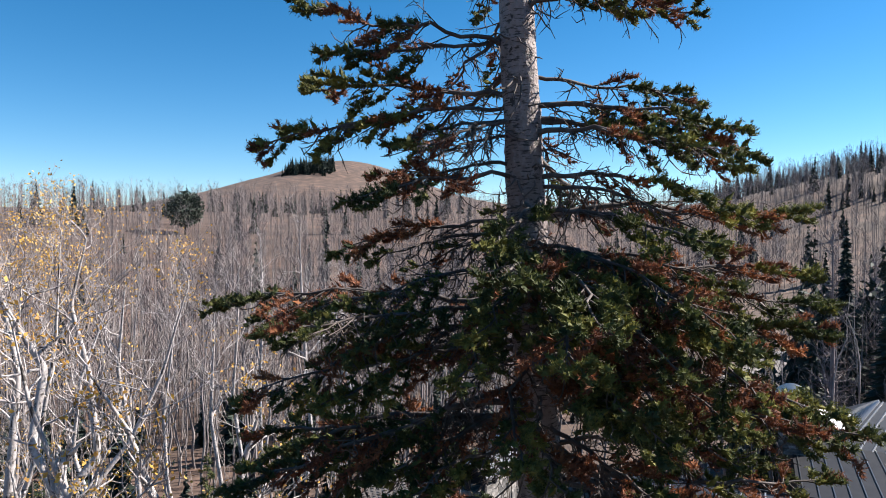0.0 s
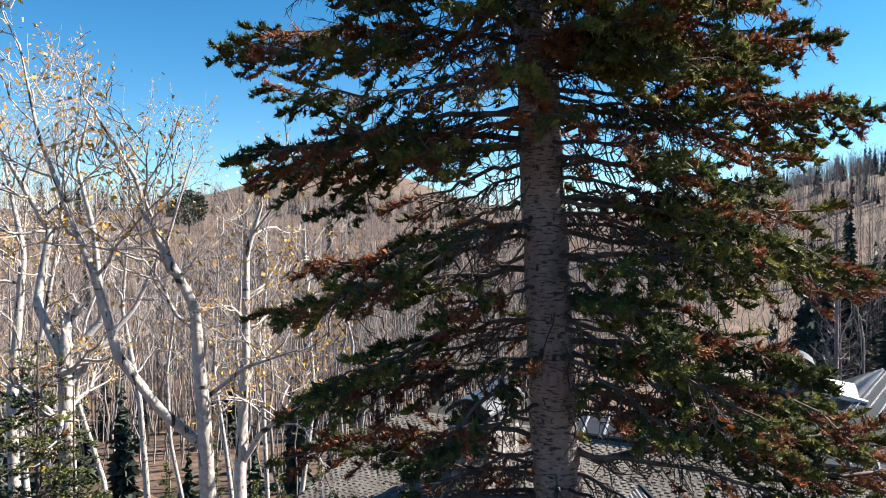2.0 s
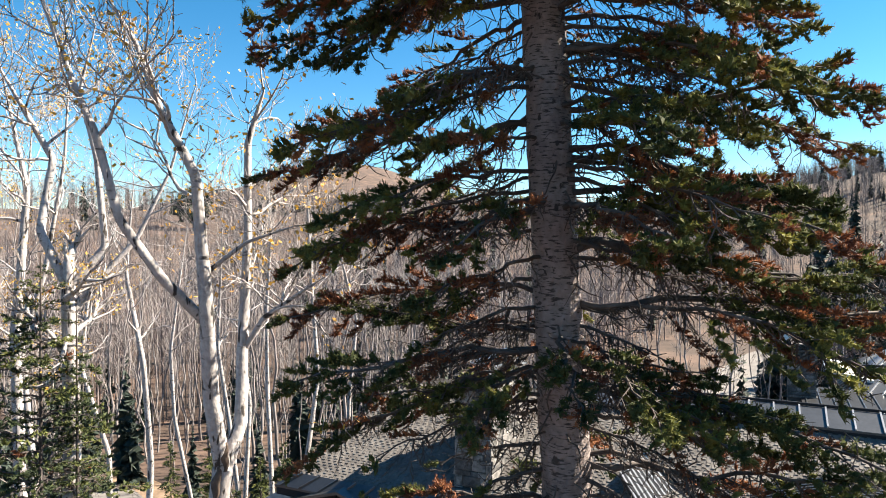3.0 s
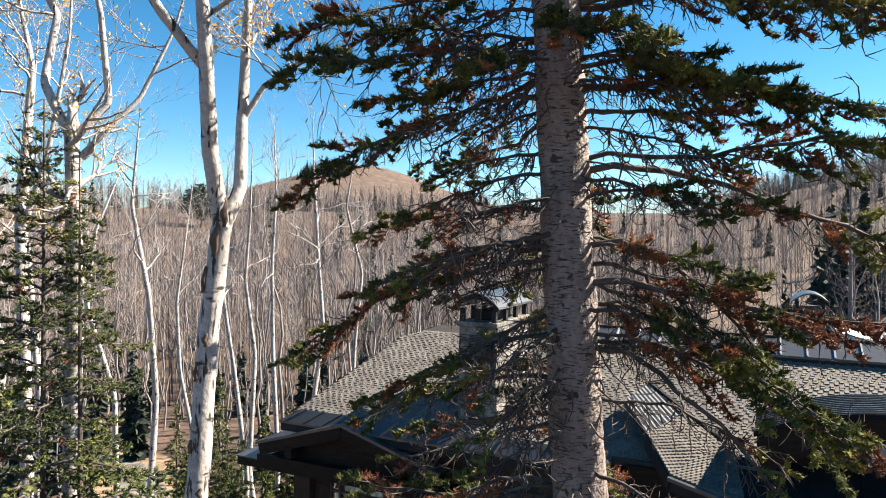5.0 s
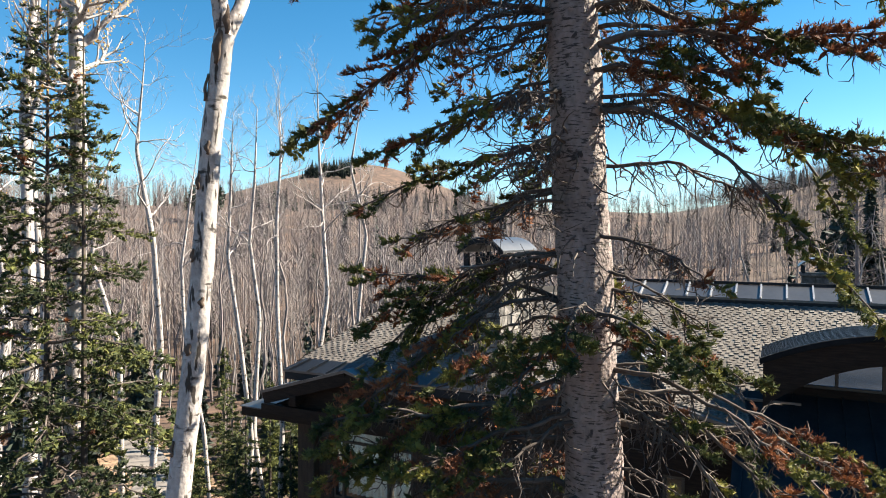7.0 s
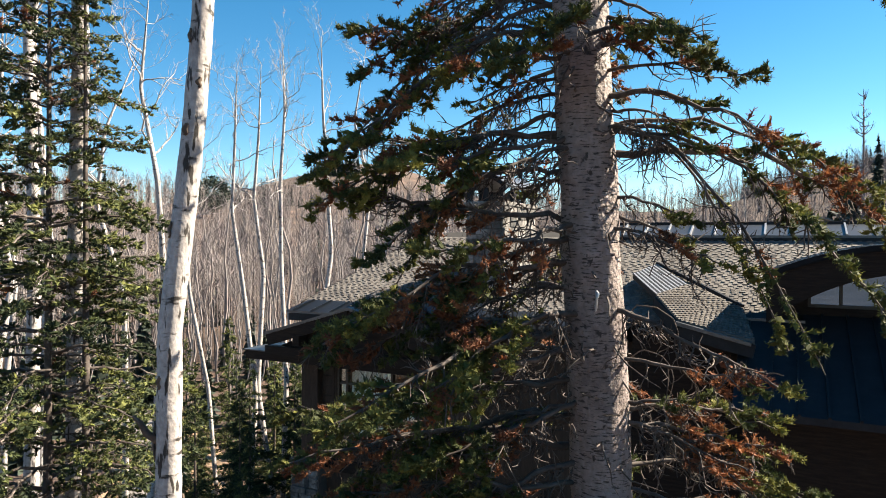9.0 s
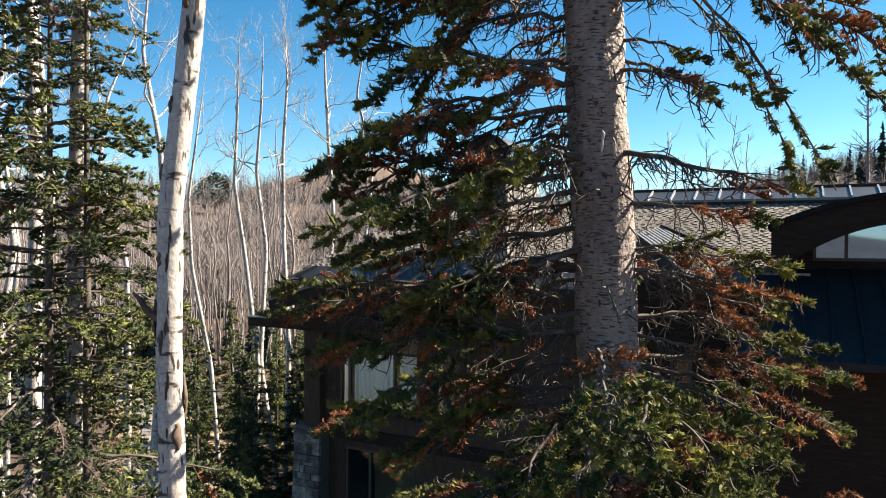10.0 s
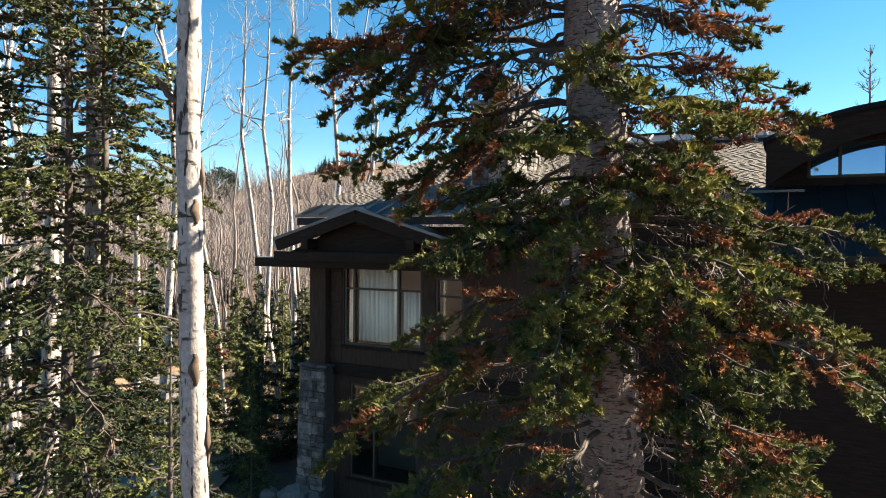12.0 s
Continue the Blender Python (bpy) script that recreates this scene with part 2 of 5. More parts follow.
def beam_bm(p, q, width, height, bm=None):
    """A bar from p to q; its height is measured upward."""
    bm = bm or bmesh.new()
    p, q = Vector(p), Vector(q)
    d = (q - p).normalized()
    s = d.cross(Vector((0, 0, 1))).normalized() * width / 2
    u = s.cross(d).normalized() * height / 2
    a = [bm.verts.new(p + s * i + u * j) for i, j in ((-1, -1), (1, -1), (1, 1), (-1, 1))]
    b = [bm.verts.new(q + s * i + u * j) for i, j in ((-1, -1), (1, -1), (1, 1), (-1, 1))]
    bm.faces.new(a[::-1])
    bm.faces.new(b)
    for i in range(4):
        bm.faces.new((a[i], a[(i + 1) % 4], b[(i + 1) % 4], b[i]))
    bmesh.ops.recalc_face_normals(bm, faces=bm.faces)
    return bm


# ---- ground ----
def bell(x, y, cx, cy, sx, sy):
    return np.exp(-(((x - cx) / sx) ** 2) - ((y - cy) / sy) ** 2)


def ground_z(x, y):
    x, y = np.asarray(x, float), np.asarray(y, float)
    d = np.hypot(x, np.maximum(y, 0))
    z = np.interp(d, [0, 22, 40, 75, 130, 250, 340, 420, 520, 900, 3000], [0.9, 0.7, 0.1, -1.5, 3.5, 19, 26, 24, 22, 45, 20])
    z = z + 60 * bell(x, y, -132, 900, 138, 330) + 6 * bell(x, y, -60, 930, 420, 330)
    z = z + 36 * bell(x, y, 330, 430, 150, 190) + 10 * bell(x, y, 215, 330, 80, 90)
    z = z - 6 * bell(x, y, 95, 260, 70, 130)
    far = np.clip((d - 60) / 100, 0, 1)
    z = z + far * (1.6 * np.sin(x * 0.021 + 1) * np.cos(y * 0.017) + 0.8 * np.sin(x * 0.07) * np.sin(y * 0.05))
    return z + 0.08 * np.sin(x * 0.9) * np.cos(y * 0.7)


def spread(lo, hi, k, power):
    t = np.linspace(-1, 1, k)
    s = np.sign(t) * np.abs(t) ** power
    return np.where(s < 0, -s * lo, s * hi)


gx = spread(-2200, 2200, 151, 2.2)
gy = np.concatenate([spread(-600, 3200, 231, 2.2)])
GX, GY = np.meshgrid(gx, gy)
GZ = ground_z(GX, GY)
sh = Sheaf()
nx, ny = len(gx), len(gy)
ii, jj = np.meshgrid(np.arange(nx - 1), np.arange(ny - 1))
i0 = (jj * nx + ii).ravel()
sh.add(np.stack([GX, GY, GZ], -1).reshape(-1, 3), np.concatenate([np.stack([i0, i0 + 1, i0 + nx + 1], -1), np.stack([i0, i0 + nx + 1, i0 + nx], -1)]))
thing("ground", sh.mesh("ground", True), M_GROUND, "dry autumn grass and leaf litter on rolling mountain ground", "ground", kind="structure")


def sheet_z(x, y):
    """Height of the ground's mesh itself, between its corners."""
    i = np.clip(np.searchsorted(gx, x) - 1, 0, nx - 2)
    j = np.clip(np.searchsorted(gy, y) - 1, 0, ny - 2)
    u, v = (x - gx[i]) / (gx[i + 1] - gx[i]), (y - gy[j]) / (gy[j + 1] - gy[j])
    a, b, c, d = GZ[j, i], GZ[j, i + 1], GZ[j + 1, i + 1], GZ[j + 1, i]
    return np.where(u > v, a + u * (b - a) + v * (c - b), a + v * (d - a) + u * (c - d))


def ribbon(name, pts, width, label, mat, lift=0.12):
    s = Sheaf()
    p = np.array(pts, float)
    t = np.linspace(0, len(p) - 1, 120)
    q = np.stack([np.interp(t, np.arange(len(p)), p[:, k]) for k in (0, 1)], -1)
    for _ in range(6):
        q[1:-1] = (q[:-2] + 2 * q[1:-1] + q[2:]) / 4
    d = np.gradient(q, axis=0)
    nrm = np.stack([-d[:, 1], d[:, 0]], -1) / np.linalg.norm(d, axis=1)[:, None]
    rows = []
    for k, off in enumerate((-0.5, -0.25, 0, 0.25, 0.5)):
        xy = q + nrm * width * off * (1 + 0.06 * np.sin(t * 9 + k))[:, None]
        rows.append(np.stack([xy[:, 0], xy[:, 1], sheet_z(xy[:, 0], xy[:, 1]) + lift], -1))
    v = np.stack(rows, 1).reshape(-1, 3)
    f = [(i * 5 + j, i * 5 + j + 1, i * 5 + j + 6) for i in range(119) for j in range(4)] + [(i * 5 + j, i * 5 + j + 6, i * 5 + j + 5) for i in range(119) for j in range(4)]
    s.add(v, f)
    return thing(name, s.mesh(name, True), mat, label, "road", kind="structure")


ribbon("road", [(27, 70), (34, 79), (42, 88), (58, 100), (80, 118)], 7, "pale gravel mountain road in the sun", M_ROAD)
ribbon("path", [(-23, 44), (-16.2, 36), (-12.8, 29), (-10.4, 22), (-9.6, 15)], 5.0, "sunlit tan dirt path among aspens", M_DIRT)

ribbon("lane", [(-21.5, 42), (-16.0, 35), (-13.2, 29), (-11.2, 22), (-10.6, 15)], 2.3, "narrow grey gravel lane on the dirt", M_ROAD, 0.17)

# ---- trees: growth ----
R = np.random.RandomState(11)


def unit(v):
    v = np.asarray(v, float)
    return v / (np.linalg.norm(v, axis=-1, keepdims=True) + 1e-9)


def shoots(sheaf, p, q, needle=0.022, width=0.0055, per=17, core=0.0085):
    """Needled shoots from p to q: a thick dark core and needles that sweep forward and up round it."""
    p, q = np.asarray(p, float), np.asarray(q, float)
    k = len(p)
    if not k:
        return
    d = q - p
    ll = np.linalg.norm(d, axis=1, keepdims=True) + 1e-9
    d = d / ll
    a = unit(np.cross(d, R.normal(size=(k, 3))))
    b = np.cross(d, a)
    fat = core * R.uniform(0.7, 1.25, (k, 1))
    v = np.stack([p] + [p + d * ll * 0.5 + fat * (a * math.cos(th) + b * math.sin(th)) for th in (0.3, 2.4, 4.5)] + [q], 1)
    f = np.array([(0, 1, 2), (0, 2, 3), (0, 3, 1), (4, 2, 1), (4, 3, 2), (4, 1, 3)])
    sheaf.add(v.reshape(-1, 3), (f[None] + 5 * np.arange(k)[:, None, None]).reshape(-1, 3))
    n = np.repeat(np.arange(k), per)
    m = len(n)
    u = R.rand(m, 1)
    rad = R.normal(size=(m, 3)) + np.array([0, 0, 0.45])
    rad = unit(rad - np.sum(rad * d[n], 1, keepdims=True) * d[n])
    out = unit(rad + R.uniform(0.15, 1.0, (m, 1)) * d[n])
    sheaf.blades(p[n] + d[n] * ll[n] * u + rad * fat[n] * 0.5, out, needle * R.uniform(0.7, 1.2, m), width)


def fir_limb(L, rise, fall, dead=0.25, bare=0.12, hang=10.0, first=0.2, step=0.05, side=0.36, gap=0.028, thick=1.0, fine=1.45, per=20, droop=0.08):
    """A conifer limb along +x that starts at the angle rise and ends fall metres lower: wood, green needles, dead needles."""
    wood, green, brown = Sheaf(), Sheaf(), Sheaf()
    n = 15
    s = np.linspace(0, 1, n)
    wig = np.cumsum(R.normal(0, 0.022, n)) * L
    hop = np.cumsum(R.normal(0, 0.012, n)) * L
    up = L * math.tan(rise)
    z = up * s - (up + fall) * s ** 1.8 + (hop - hop[-1] * s)
    stem = np.stack([L * s, wig - wig[0], z], -1)
    r0 = (0.007 + 0.0068 * L) * thick * R.uniform(0.75, 1.2)
    wood.tube(stem, r0 * (1 - 0.86 * s) + 0.0015, 6)
    at = lambda u: np.array([np.interp(u, s, stem[:, k]) for k in range(3)])
    starts = {0: ([], []), 1: ([], []), 2: ([], [])}

    def spray(p, d, fwd, l, state):
        """A side branchlet: a twig that bends down and forward, with a close comb of shoots turned up on both sides."""
        pts = [p]
        for k in range(4):
            d = unit(d + fwd * 0.07 + np.array([0, 0, -0.07 + 0.045 * k]) + R.normal(0, 0.075, 3))
            pts.append(pts[-1] + d * l / 4)
        pts = np.array(pts)
        wood.tube(pts[::2], [0.005, 0.0034, 0.0018], 4)
        k = max(2, int(l / gap))
        for j in range(k):
            t = ((j + R.rand()) / k) ** 0.8 * 0.84 + 0.16
            b = np.array([np.interp(t, np.linspace(0, 1, 5), pts[:, c]) for c in range(3)])
            across = unit(np.cross(d, [0, 0, 1])) * (1 if j % 2 else -1)
            e = unit(d * 0.75 + across * 0.6 + R.normal(0, 0.34, 3) + np.array([0, 0, 0.42 if state else -0.5]))
            ln = R.uniform(0.034, 0.07) * fine * (1.15 - 0.45 * t)
            starts[state][0].append(b)
            starts[state][1].append(b + e * ln)
        if state:
            for i in range(1, 4):
                starts[state][0].append(pts[i])
                starts[state][1].append(pts[i + 1] + (d * 0.03 if i == 3 else 0))

    sgn, u, patch = 1, first + R.rand() * 0.06, R.rand() * 6.3
    while u < 0.985:
        sgn = -sgn
        p = at(u)
        fwd = unit(at(min(1, u + 0.04)) - at(u - 0.04))
        sd = np.array([-fwd[1], fwd[0], 0.0]) * sgn
        l = (0.07 + L * side * (1 - u) ** 0.75 * min(1, 0.35 + u)) * R.uniform(0.6, 1.25)
        q = R.rand()
        none = bare * (1.5 - u) + (0.5 if u < first + 0.12 else 0.0)
        pd = dead * (0.25 + 1.5 * (math.sin(u * 6 + patch) > 0.0)) * (1.45 - u)
        state = 0 if q < none else 2 if q < none + pd else 1
        hangs = R.uniform(-1.1, -0.4) if R.rand() < 0.3 else R.normal(-droop, 0.2)
        spray(p, unit(fwd * 0.68 + sd * 0.75 + np.array([0, 0, hangs])), fwd, l, state)
        u += step / L * R.uniform(0.7, 1.35)
    fwd = unit(at(1.0) - at(0.9))
    spray(at(0.93), fwd, fwd, 0.13, 1)
    for k, sheaf in ((1, green), (2, brown)):
        shoots(sheaf, *starts[k], needle=0.0165 * fine, width=0.0045 * fine, per=per, core=0.0122 * fine if k == 1 else 0.0085 * fine)
    for p, q in zip(*starts[0]):
        wood.tube([p, (p + q) / 2 + R.normal(0, 0.006, 3), q], [0.0026, 0.002, 0.001], 3)
    for j in range(int(hang * L)):      # bare dead twigs that hang from the inner wood
        p = at(R.uniform(0.06, 0.78))
        l = R.uniform(0.1, 0.34)
        d = unit(np.array([R.normal(0.35, 0.4), R.normal(0, 0.6), -0.75]))
        pts = [p]
        for k in range(5):
            d = unit(d + R.normal(0, 0.36, 3) + np.array([0.05, 0, -0.12 + 0.07 * k]))
            pts.append(pts[-1] + d * l / 5)
        wood.tube(pts, [0.006, 0.0052, 0.0044, 0.0036, 0.0028, 0.0014], 3)
        for k in (1, 2, 4):
            e = unit(d + R.normal(0, 0.8, 3))
            f = unit(e + R.normal(0, 0.5, 3))
            wood.tube([pts[k], pts[k] + e * l * 0.2, pts[k] + e * l * 0.2 + f * l * 0.2], [0.004, 0.0032, 0.0014], 3)
    return wood, green, brown


def bark_tube(pts, radii, sides=20, rings=90, rough=0.02):
    """A trunk through the points, with swellings."""
    p = np.array(pts, float)
    t = np.linspace(0, len(p) - 1, rings)
    idx = np.arange(len(p))
    q = np.stack([np.interp(t, idx, p[:, k]) for k in range(3)], -1)
    for _ in range(4):
        q[1:-1] = (q[:-2] + 2 * q[1:-1] + q[2:]) / 4
    r = np.interp(t, idx, radii)
    s = Sheaf()
    s.tube(q, r, sides)
    v = s.v[0].reshape(rings, sides, 3)
    n = v - q[:, None]
    ph = R.rand(6) * 6
    th = np.arange(sides) * 2 * np.pi / sides
    wob = np.sin(3 * th[None] + ph[0] + 0.3 * np.arange(rings)[:, None]) + 0.7 * np.sin(5 * th[None] + ph[1] - 0.5 * np.arange(rings)[:, None]) + R.normal(0, 0.6, (rings, sides))
    s.v[0] = (q[:, None] + n * (1 + rough * wob[..., None])).reshape(-1, 3)
    return s


# ---- the great fir beside the camera's way ----
FIR_BASE = (1.46, 4.1, 0.85)


def fir_axis(z):
    return 1.15 - 0.0545 * (z - 7.0)


fir = thing("fir_tree", None, None, "tall old fir with grey bark and patchy green and rust needles", "tree", at=FIR_BASE)
zz = [0.6, 1.4, 4, 7, 11, 14.5, 17, 19.7, 22.5, 25.4]
rr = [0.34, 0.27, 0.225, 0.2, 0.178, 0.155, 0.135, 0.108, 0.06, 0.012]
piece("trunk", bark_tube([(fir_axis(z) - FIR_BASE[0], 0, z - FIR_BASE[2]) for z in zz], rr, 40, 620, 0.026).mesh("trunk", True), M_FIR_BARK, fir, "grey bark with dark cross marks")


def add_limb(z, az, L, rise, fall, **kw):
    wood, green, brown = fir_limb(L, radians(rise), fall, **kw)
    ob = piece("branch", wood.mesh("branch", True), M_TWIG, fir)
    r = float(np.interp(z, zz, rr)) * 0.8
    ob.location = (fir_axis(z) - FIR_BASE[0] + r * math.cos(radians(az)), r * math.sin(radians(az)), z - FIR_BASE[2])
    ob.rotation_euler = (R.normal(0, 0.1), 0, radians(az))
    if green.v:
        piece("needles", green.mesh("needles"), M_NEEDLE, ob)
    if brown.v:
        piece("dead_needles", brown.mesh("dead_needles"), M_DEAD, ob, "rust-brown dead needles")


# height, azimuth, reach, fall at the tip of the limbs that make the outline
CROWN = [(19.76, 187, 1.20, 0.12), (19.75, 178, 1.35, -0.22), (19.52, 4, 1.12, 0.14), (19.42, 162, 1.56, -0.17), (19.35, 186, 1.58, 0.27), (19.29, 352, 1.34, 0.26),
          (19.27, 190, 0.81, 0.16), (18.98, 182, 0.92, 0.04), (18.91, 333, 1.26, 0.25), (18.91, 203, 1.16, 0.13), (18.67, 177, 1.23, 0.22), (18.67, 16, 2.05, -0.09),
          (18.39, 355, 1.77, 0.05), (18.35, 204, 1.37, 0.18)]
UPPER = [(18.18, 211, 1.67, 0.06), (18.15, 161, 2.18, 0.06), (18.15, 1, 1.49, 0.20), (18.10, 4, 1.99, -0.05), (18.04, 201, 1.77, 0.32), (18.04, 356, 1.78, 0.05),
          (17.90, 163, 2.21, 0.01), (17.62, 186, 1.36, 0.67), (17.62, 340, 1.82, 0.08), (17.58, 210, 1.81, 0.35), (17.48, 10, 2.11, 0.02), (17.44, 182, 1.79, 0.22),
          (17.44, 178, 1.97, 0.35), (17.27, 7, 1.68, 0.29), (17.16, 9, 0.94, 0.06), (17.06, 0, 1.89, 0.03), (16.92, 177, 1.57, 0.33), (16.92, 13, 1.31, 0.07)]
SHOULDER = [(16.88, 4, 2.20, 0.41), (16.85, 206, 1.63, 0.45), (16.71, 339, 1.78, 0.11), (16.64, 173, 1.93, 0.33), (16.47, 332, 0.88, 0.08), (16.40, 5, 1.53, 0.34),
          (16.36, 206, 1.48, 0.36), (16.22, 186, 1.67, 0.52), (16.12, 5, 0.80, 0.07), (16.08, 205, 1.49, 0.26), (15.94, 15, 1.72, 0.31), (15.91, 11, 2.39, 0.23),
          (15.59, 180, 1.81, 0.22), (15.59, 12, 2.43, 0.35), (15.52, 7, 2.19, 0.46), (15.38, 173, 1.50, -0.16)]
MIDDLE = [(15.24, 189, 1.70, 0.19), (15.21, 355, 0.88, 0.05), (15.14, 181, 1.22, 0.22), (15.10, 169, 1.86, 0.76), (15.03, 5, 1.94, 0.35), (15.03, 356, 1.27, 0.08),
          (14.58, 7, 2.09, -0.08), (14.51, 19, 2.34, 0.95), (14.30, 169, 1.40, 0.13), (14.09, 356, 1.07, 0.16), (14.08, 203, 1.24, 0.27), (14.06, 163, 1.88, 0.80),
          (13.85, 351, 0.97, 0.32), (13.84, 357, 1.88, 0.20), (13.73, 344, 0.85, 0.31), (13.53, 355, 1.51, 0.53), (13.52, 185, 1.29, 0.42), (13.49, 2, 1.99, 0.63)]
WAIST = [(13.25, 162, 1.47, 0.39), (12.56, 172, 1.41, 0.49), (12.49, 176, 1.17, 0.73), (12.49, 350, 0.65, 0.40), (12.42, 172, 1.57, 0.84), (12.31, 158, 1.55, -0.18),
          (12.28, 180, 1.63, 0.93), (12.07, 352, 0.96, 0.14), (11.93, 343, 0.71, 0.09), (11.82, 350, 0.68, 0.16), (11.77, 180, 1.20, 1.11), (11.72, 18, 1.63, 0.41),
          (11.72, 181, 1.66, 0.18), (11.70, 354, 1.20, 0.57), (11.68, 176, 1.62, 0.49), (11.58, 21, 2.05, 0.70), (11.47, 189, 1.38, 0.59), (11.30, 0, 0.55, 0.14),
          (11.19, 343, 0.63, 0.25), (11.16, 181, 1.63, -0.20), (11.05, 202, 1.56, 0.47)]
LOWER = [(10.88, 197, 1.71, 0.46), (10.58, 190, 1.60, 0.07), (10.56, 189, 1.59, 0.25), (10.48, 209, 1.80, 0.34), (10.42, 202, 1.53, 0.42), (10.34, 354, 0.87, 0.11),
          (10.19, 184, 1.60, 0.25), (10.05, 3, 0.53, -0.07), (10.00, 202, 0.83, 0.29), (10.00, 356, 1.03, 0.03), (9.96, 180, 1.95, 0.31), (9.93, 165, 1.78, 0.75),
          (9.92, 350, 0.96, 0.25), (9.89, 354, 1.07, 0.12), (9.74, 159, 2.31, -0.00), (9.69, 198, 1.51, 0.55), (9.64, 10, 1.36, 0.23), (9.55, 330, 0.97, 0.16),
          (9.52, 185, 1.79, 0.11), (9.50, 167, 1.05, 0.48), (9.38, 13, 1.57, 0.13), (9.36, 354, 1.27, 0.33), (9.33, 169, 1.78, 0.50), (9.33, 163, 1.33, 0.78)]
SKIRT = [(9.18, 172, 1.06, 0.26), (9.15, 18, 1.45, 0.58), (9.14, 175, 1.36, 0.41), (8.80, 207, 1.33, 0.24), (8.76, 354, 1.28, 0.36), (8.58, 349, 1.64, 0.14),
          (8.49, 11, 1.85, 0.34), (8.20, 5, 1.41, 0.45), (8.13, 172, 1.34, 0.42)]
FOOT = [(7.75, 352, 1.08, 0.11), (7.68, 178, 1.96, 0.93), (7.60, 162, 2.02, 0.53), (7.45, 354, 1.15, 0.03), (7.37, 182, 1.42, 0.23), (7.30, 357, 1.27, 0.25),
          (6.99, 12, 1.52, 0.35)]
DROOPING = [(11.68, 346, 1.28, 1.33), (11.73, 352, 1.68, 1.26), (13.46, 350, 1.65, 1.30), (14.08, 338, 1.58, 1.45), (11.72, 335, 1.11, 1.27), (11.89, 348, 1.44, 0.60)]
for tier in (CROWN, UPPER, SHOULDER, MIDDLE, WAIST, LOWER, SKIRT, FOOT, DROOPING):
    for z, az, L, fall in tier:
        left = 90 < az < 270
        open_side = not left and (10.2 < z < 12.8 or fall > 0.8)      # bare inside, needled at the ends
        if 10 < z < 16.6 and (az < 40 or az > 344):      # the sun reaches the trunk here
            az -= 26
        add_limb(z, az, L - 0.12, (14 if fall > 0.8 else R.uniform(-4, 8)) if fall > 0 else R.uniform(4, 10), fall, dead=(0.46 if left else 0.42) if z > 12.4 else 0.28, bare=0.15, hang=20 if 9.5 < z < 18.6 and not open_side else 9, first=0.48 if open_side else 0.2, side=0.25 if open_side else 0.36)
# limbs away from the camera: seen through the open crown
z = 20.6
while z > 6.4:
    L = float(np.interp(z, [6, 12, 16, 18, 20, 21], [1.6, 1.4, 1.6, 1.5, 1.1, 0.9])) * R.uniform(0.7, 1.1)
    add_limb(z, R.uniform(62, 145), L, R.uniform(-12, 8), L * R.uniform(0.15, 0.4), dead=0.3, bare=0.25, hang=11, step=0.085, per=14)
    z -= R.uniform(0.13, 0.24) if 12.6 < z < 15.6 else R.uniform(0.2, 0.36)
# short bare limbs with a web of dead twigs close to the trunk
for lo, hi, k in ((12.7, 15.6, 26), (15.8, 19.4, 18), (9.9, 12.6, 14)):
    for j in range(k):
        L = R.uniform(0.55, 1.1)
        add_limb(lo + (hi - lo) * (j + R.rand()) / k, R.uniform(140, 232) if j % 3 else R.uniform(300, 352), L, R.uniform(-10, 5), 0.3 * L, dead=0.3, bare=0.75, hang=30, step=0.12, per=12)
# sunlit limbs toward the camera's right, and sparse ones on the shaded side
for lo, hi, k, az0, az1, reach in ((15.8, 18.5, 15, 290, 335, 1.35), (13.4, 15.5, 5, 305, 340, 1.3), (6.6, 8.6, 14, 285, 338, 1.7), (8.6, 9.5, 5, 290, 330, 0.9), (15.8, 18.4, 8, 212, 250, 1.3), (6.4, 8.9, 15, 208, 255, 1.6), (9.6, 12.3, 6, 205, 225, 1.2)):
    for j in range(k):
        z = lo + (hi - lo) * (j + R.rand()) / k
        L = reach * R.uniform(0.65, 1.05)
        add_limb(z, R.uniform(az0, az1), L, R.uniform(-8, 6), L * R.uniform(0.12, 0.35), dead=0.4 if z > 12 else 0.24, bare=0.12, hang=9)
for z, az in ((16.25, 322), (16.45, 340), (16.15, 332), (17.1, 326)):     # wide sunlit limbs toward the road
    L = R.uniform(1.3, 1.7)
    add_limb(z, az, L, R.uniform(-4, 6), L * R.uniform(0.15, 0.32), dead=0.4, bare=0.12, hang=9)
for k in range(18):     # close limbs before the trunk, high and low
    z = R.uniform(17.8, 18.85) if k % 2 else R.uniform(8.0, 9.6)
    L = R.uniform(0.9, 1.4)
    add_limb(z, R.uniform(236, 312), L, R.uniform(-8, 4), L * R.uniform(0.15, 0.35), dead=0.3, bare=0.1, hang=7, first=0.16)
# clumps before the trunk
for z, az, L in ((18.75, 262, 0.8), (18.5, 285, 0.9), (18.35, 250, 0.9), (18.2, 275, 1.0), (17.9, 292, 0.9), (15.35, 262, 0.9), (15.3, 290, 1.0), (15.2, 240, 0.9), (15.15, 308, 1.0), (12.32, 255, 0.8), (12.25, 280, 0.75), (12.15, 232, 1.0), (12.2, 305, 0.7),
                 (9.45, 262, 1.0), (9.3, 286, 1.1), (9.15, 245, 1.0), (9.0, 270, 1.0), (8.8, 295, 1.0), (8.6, 255, 1.1), (8.4, 280, 1.1), (8.2, 240, 1.2), (8.0, 265, 0.8)):
    add_limb(z, az, L, -2, 0.28 * L, dead=0.16, bare=0.06, hang=5, first=0.16)
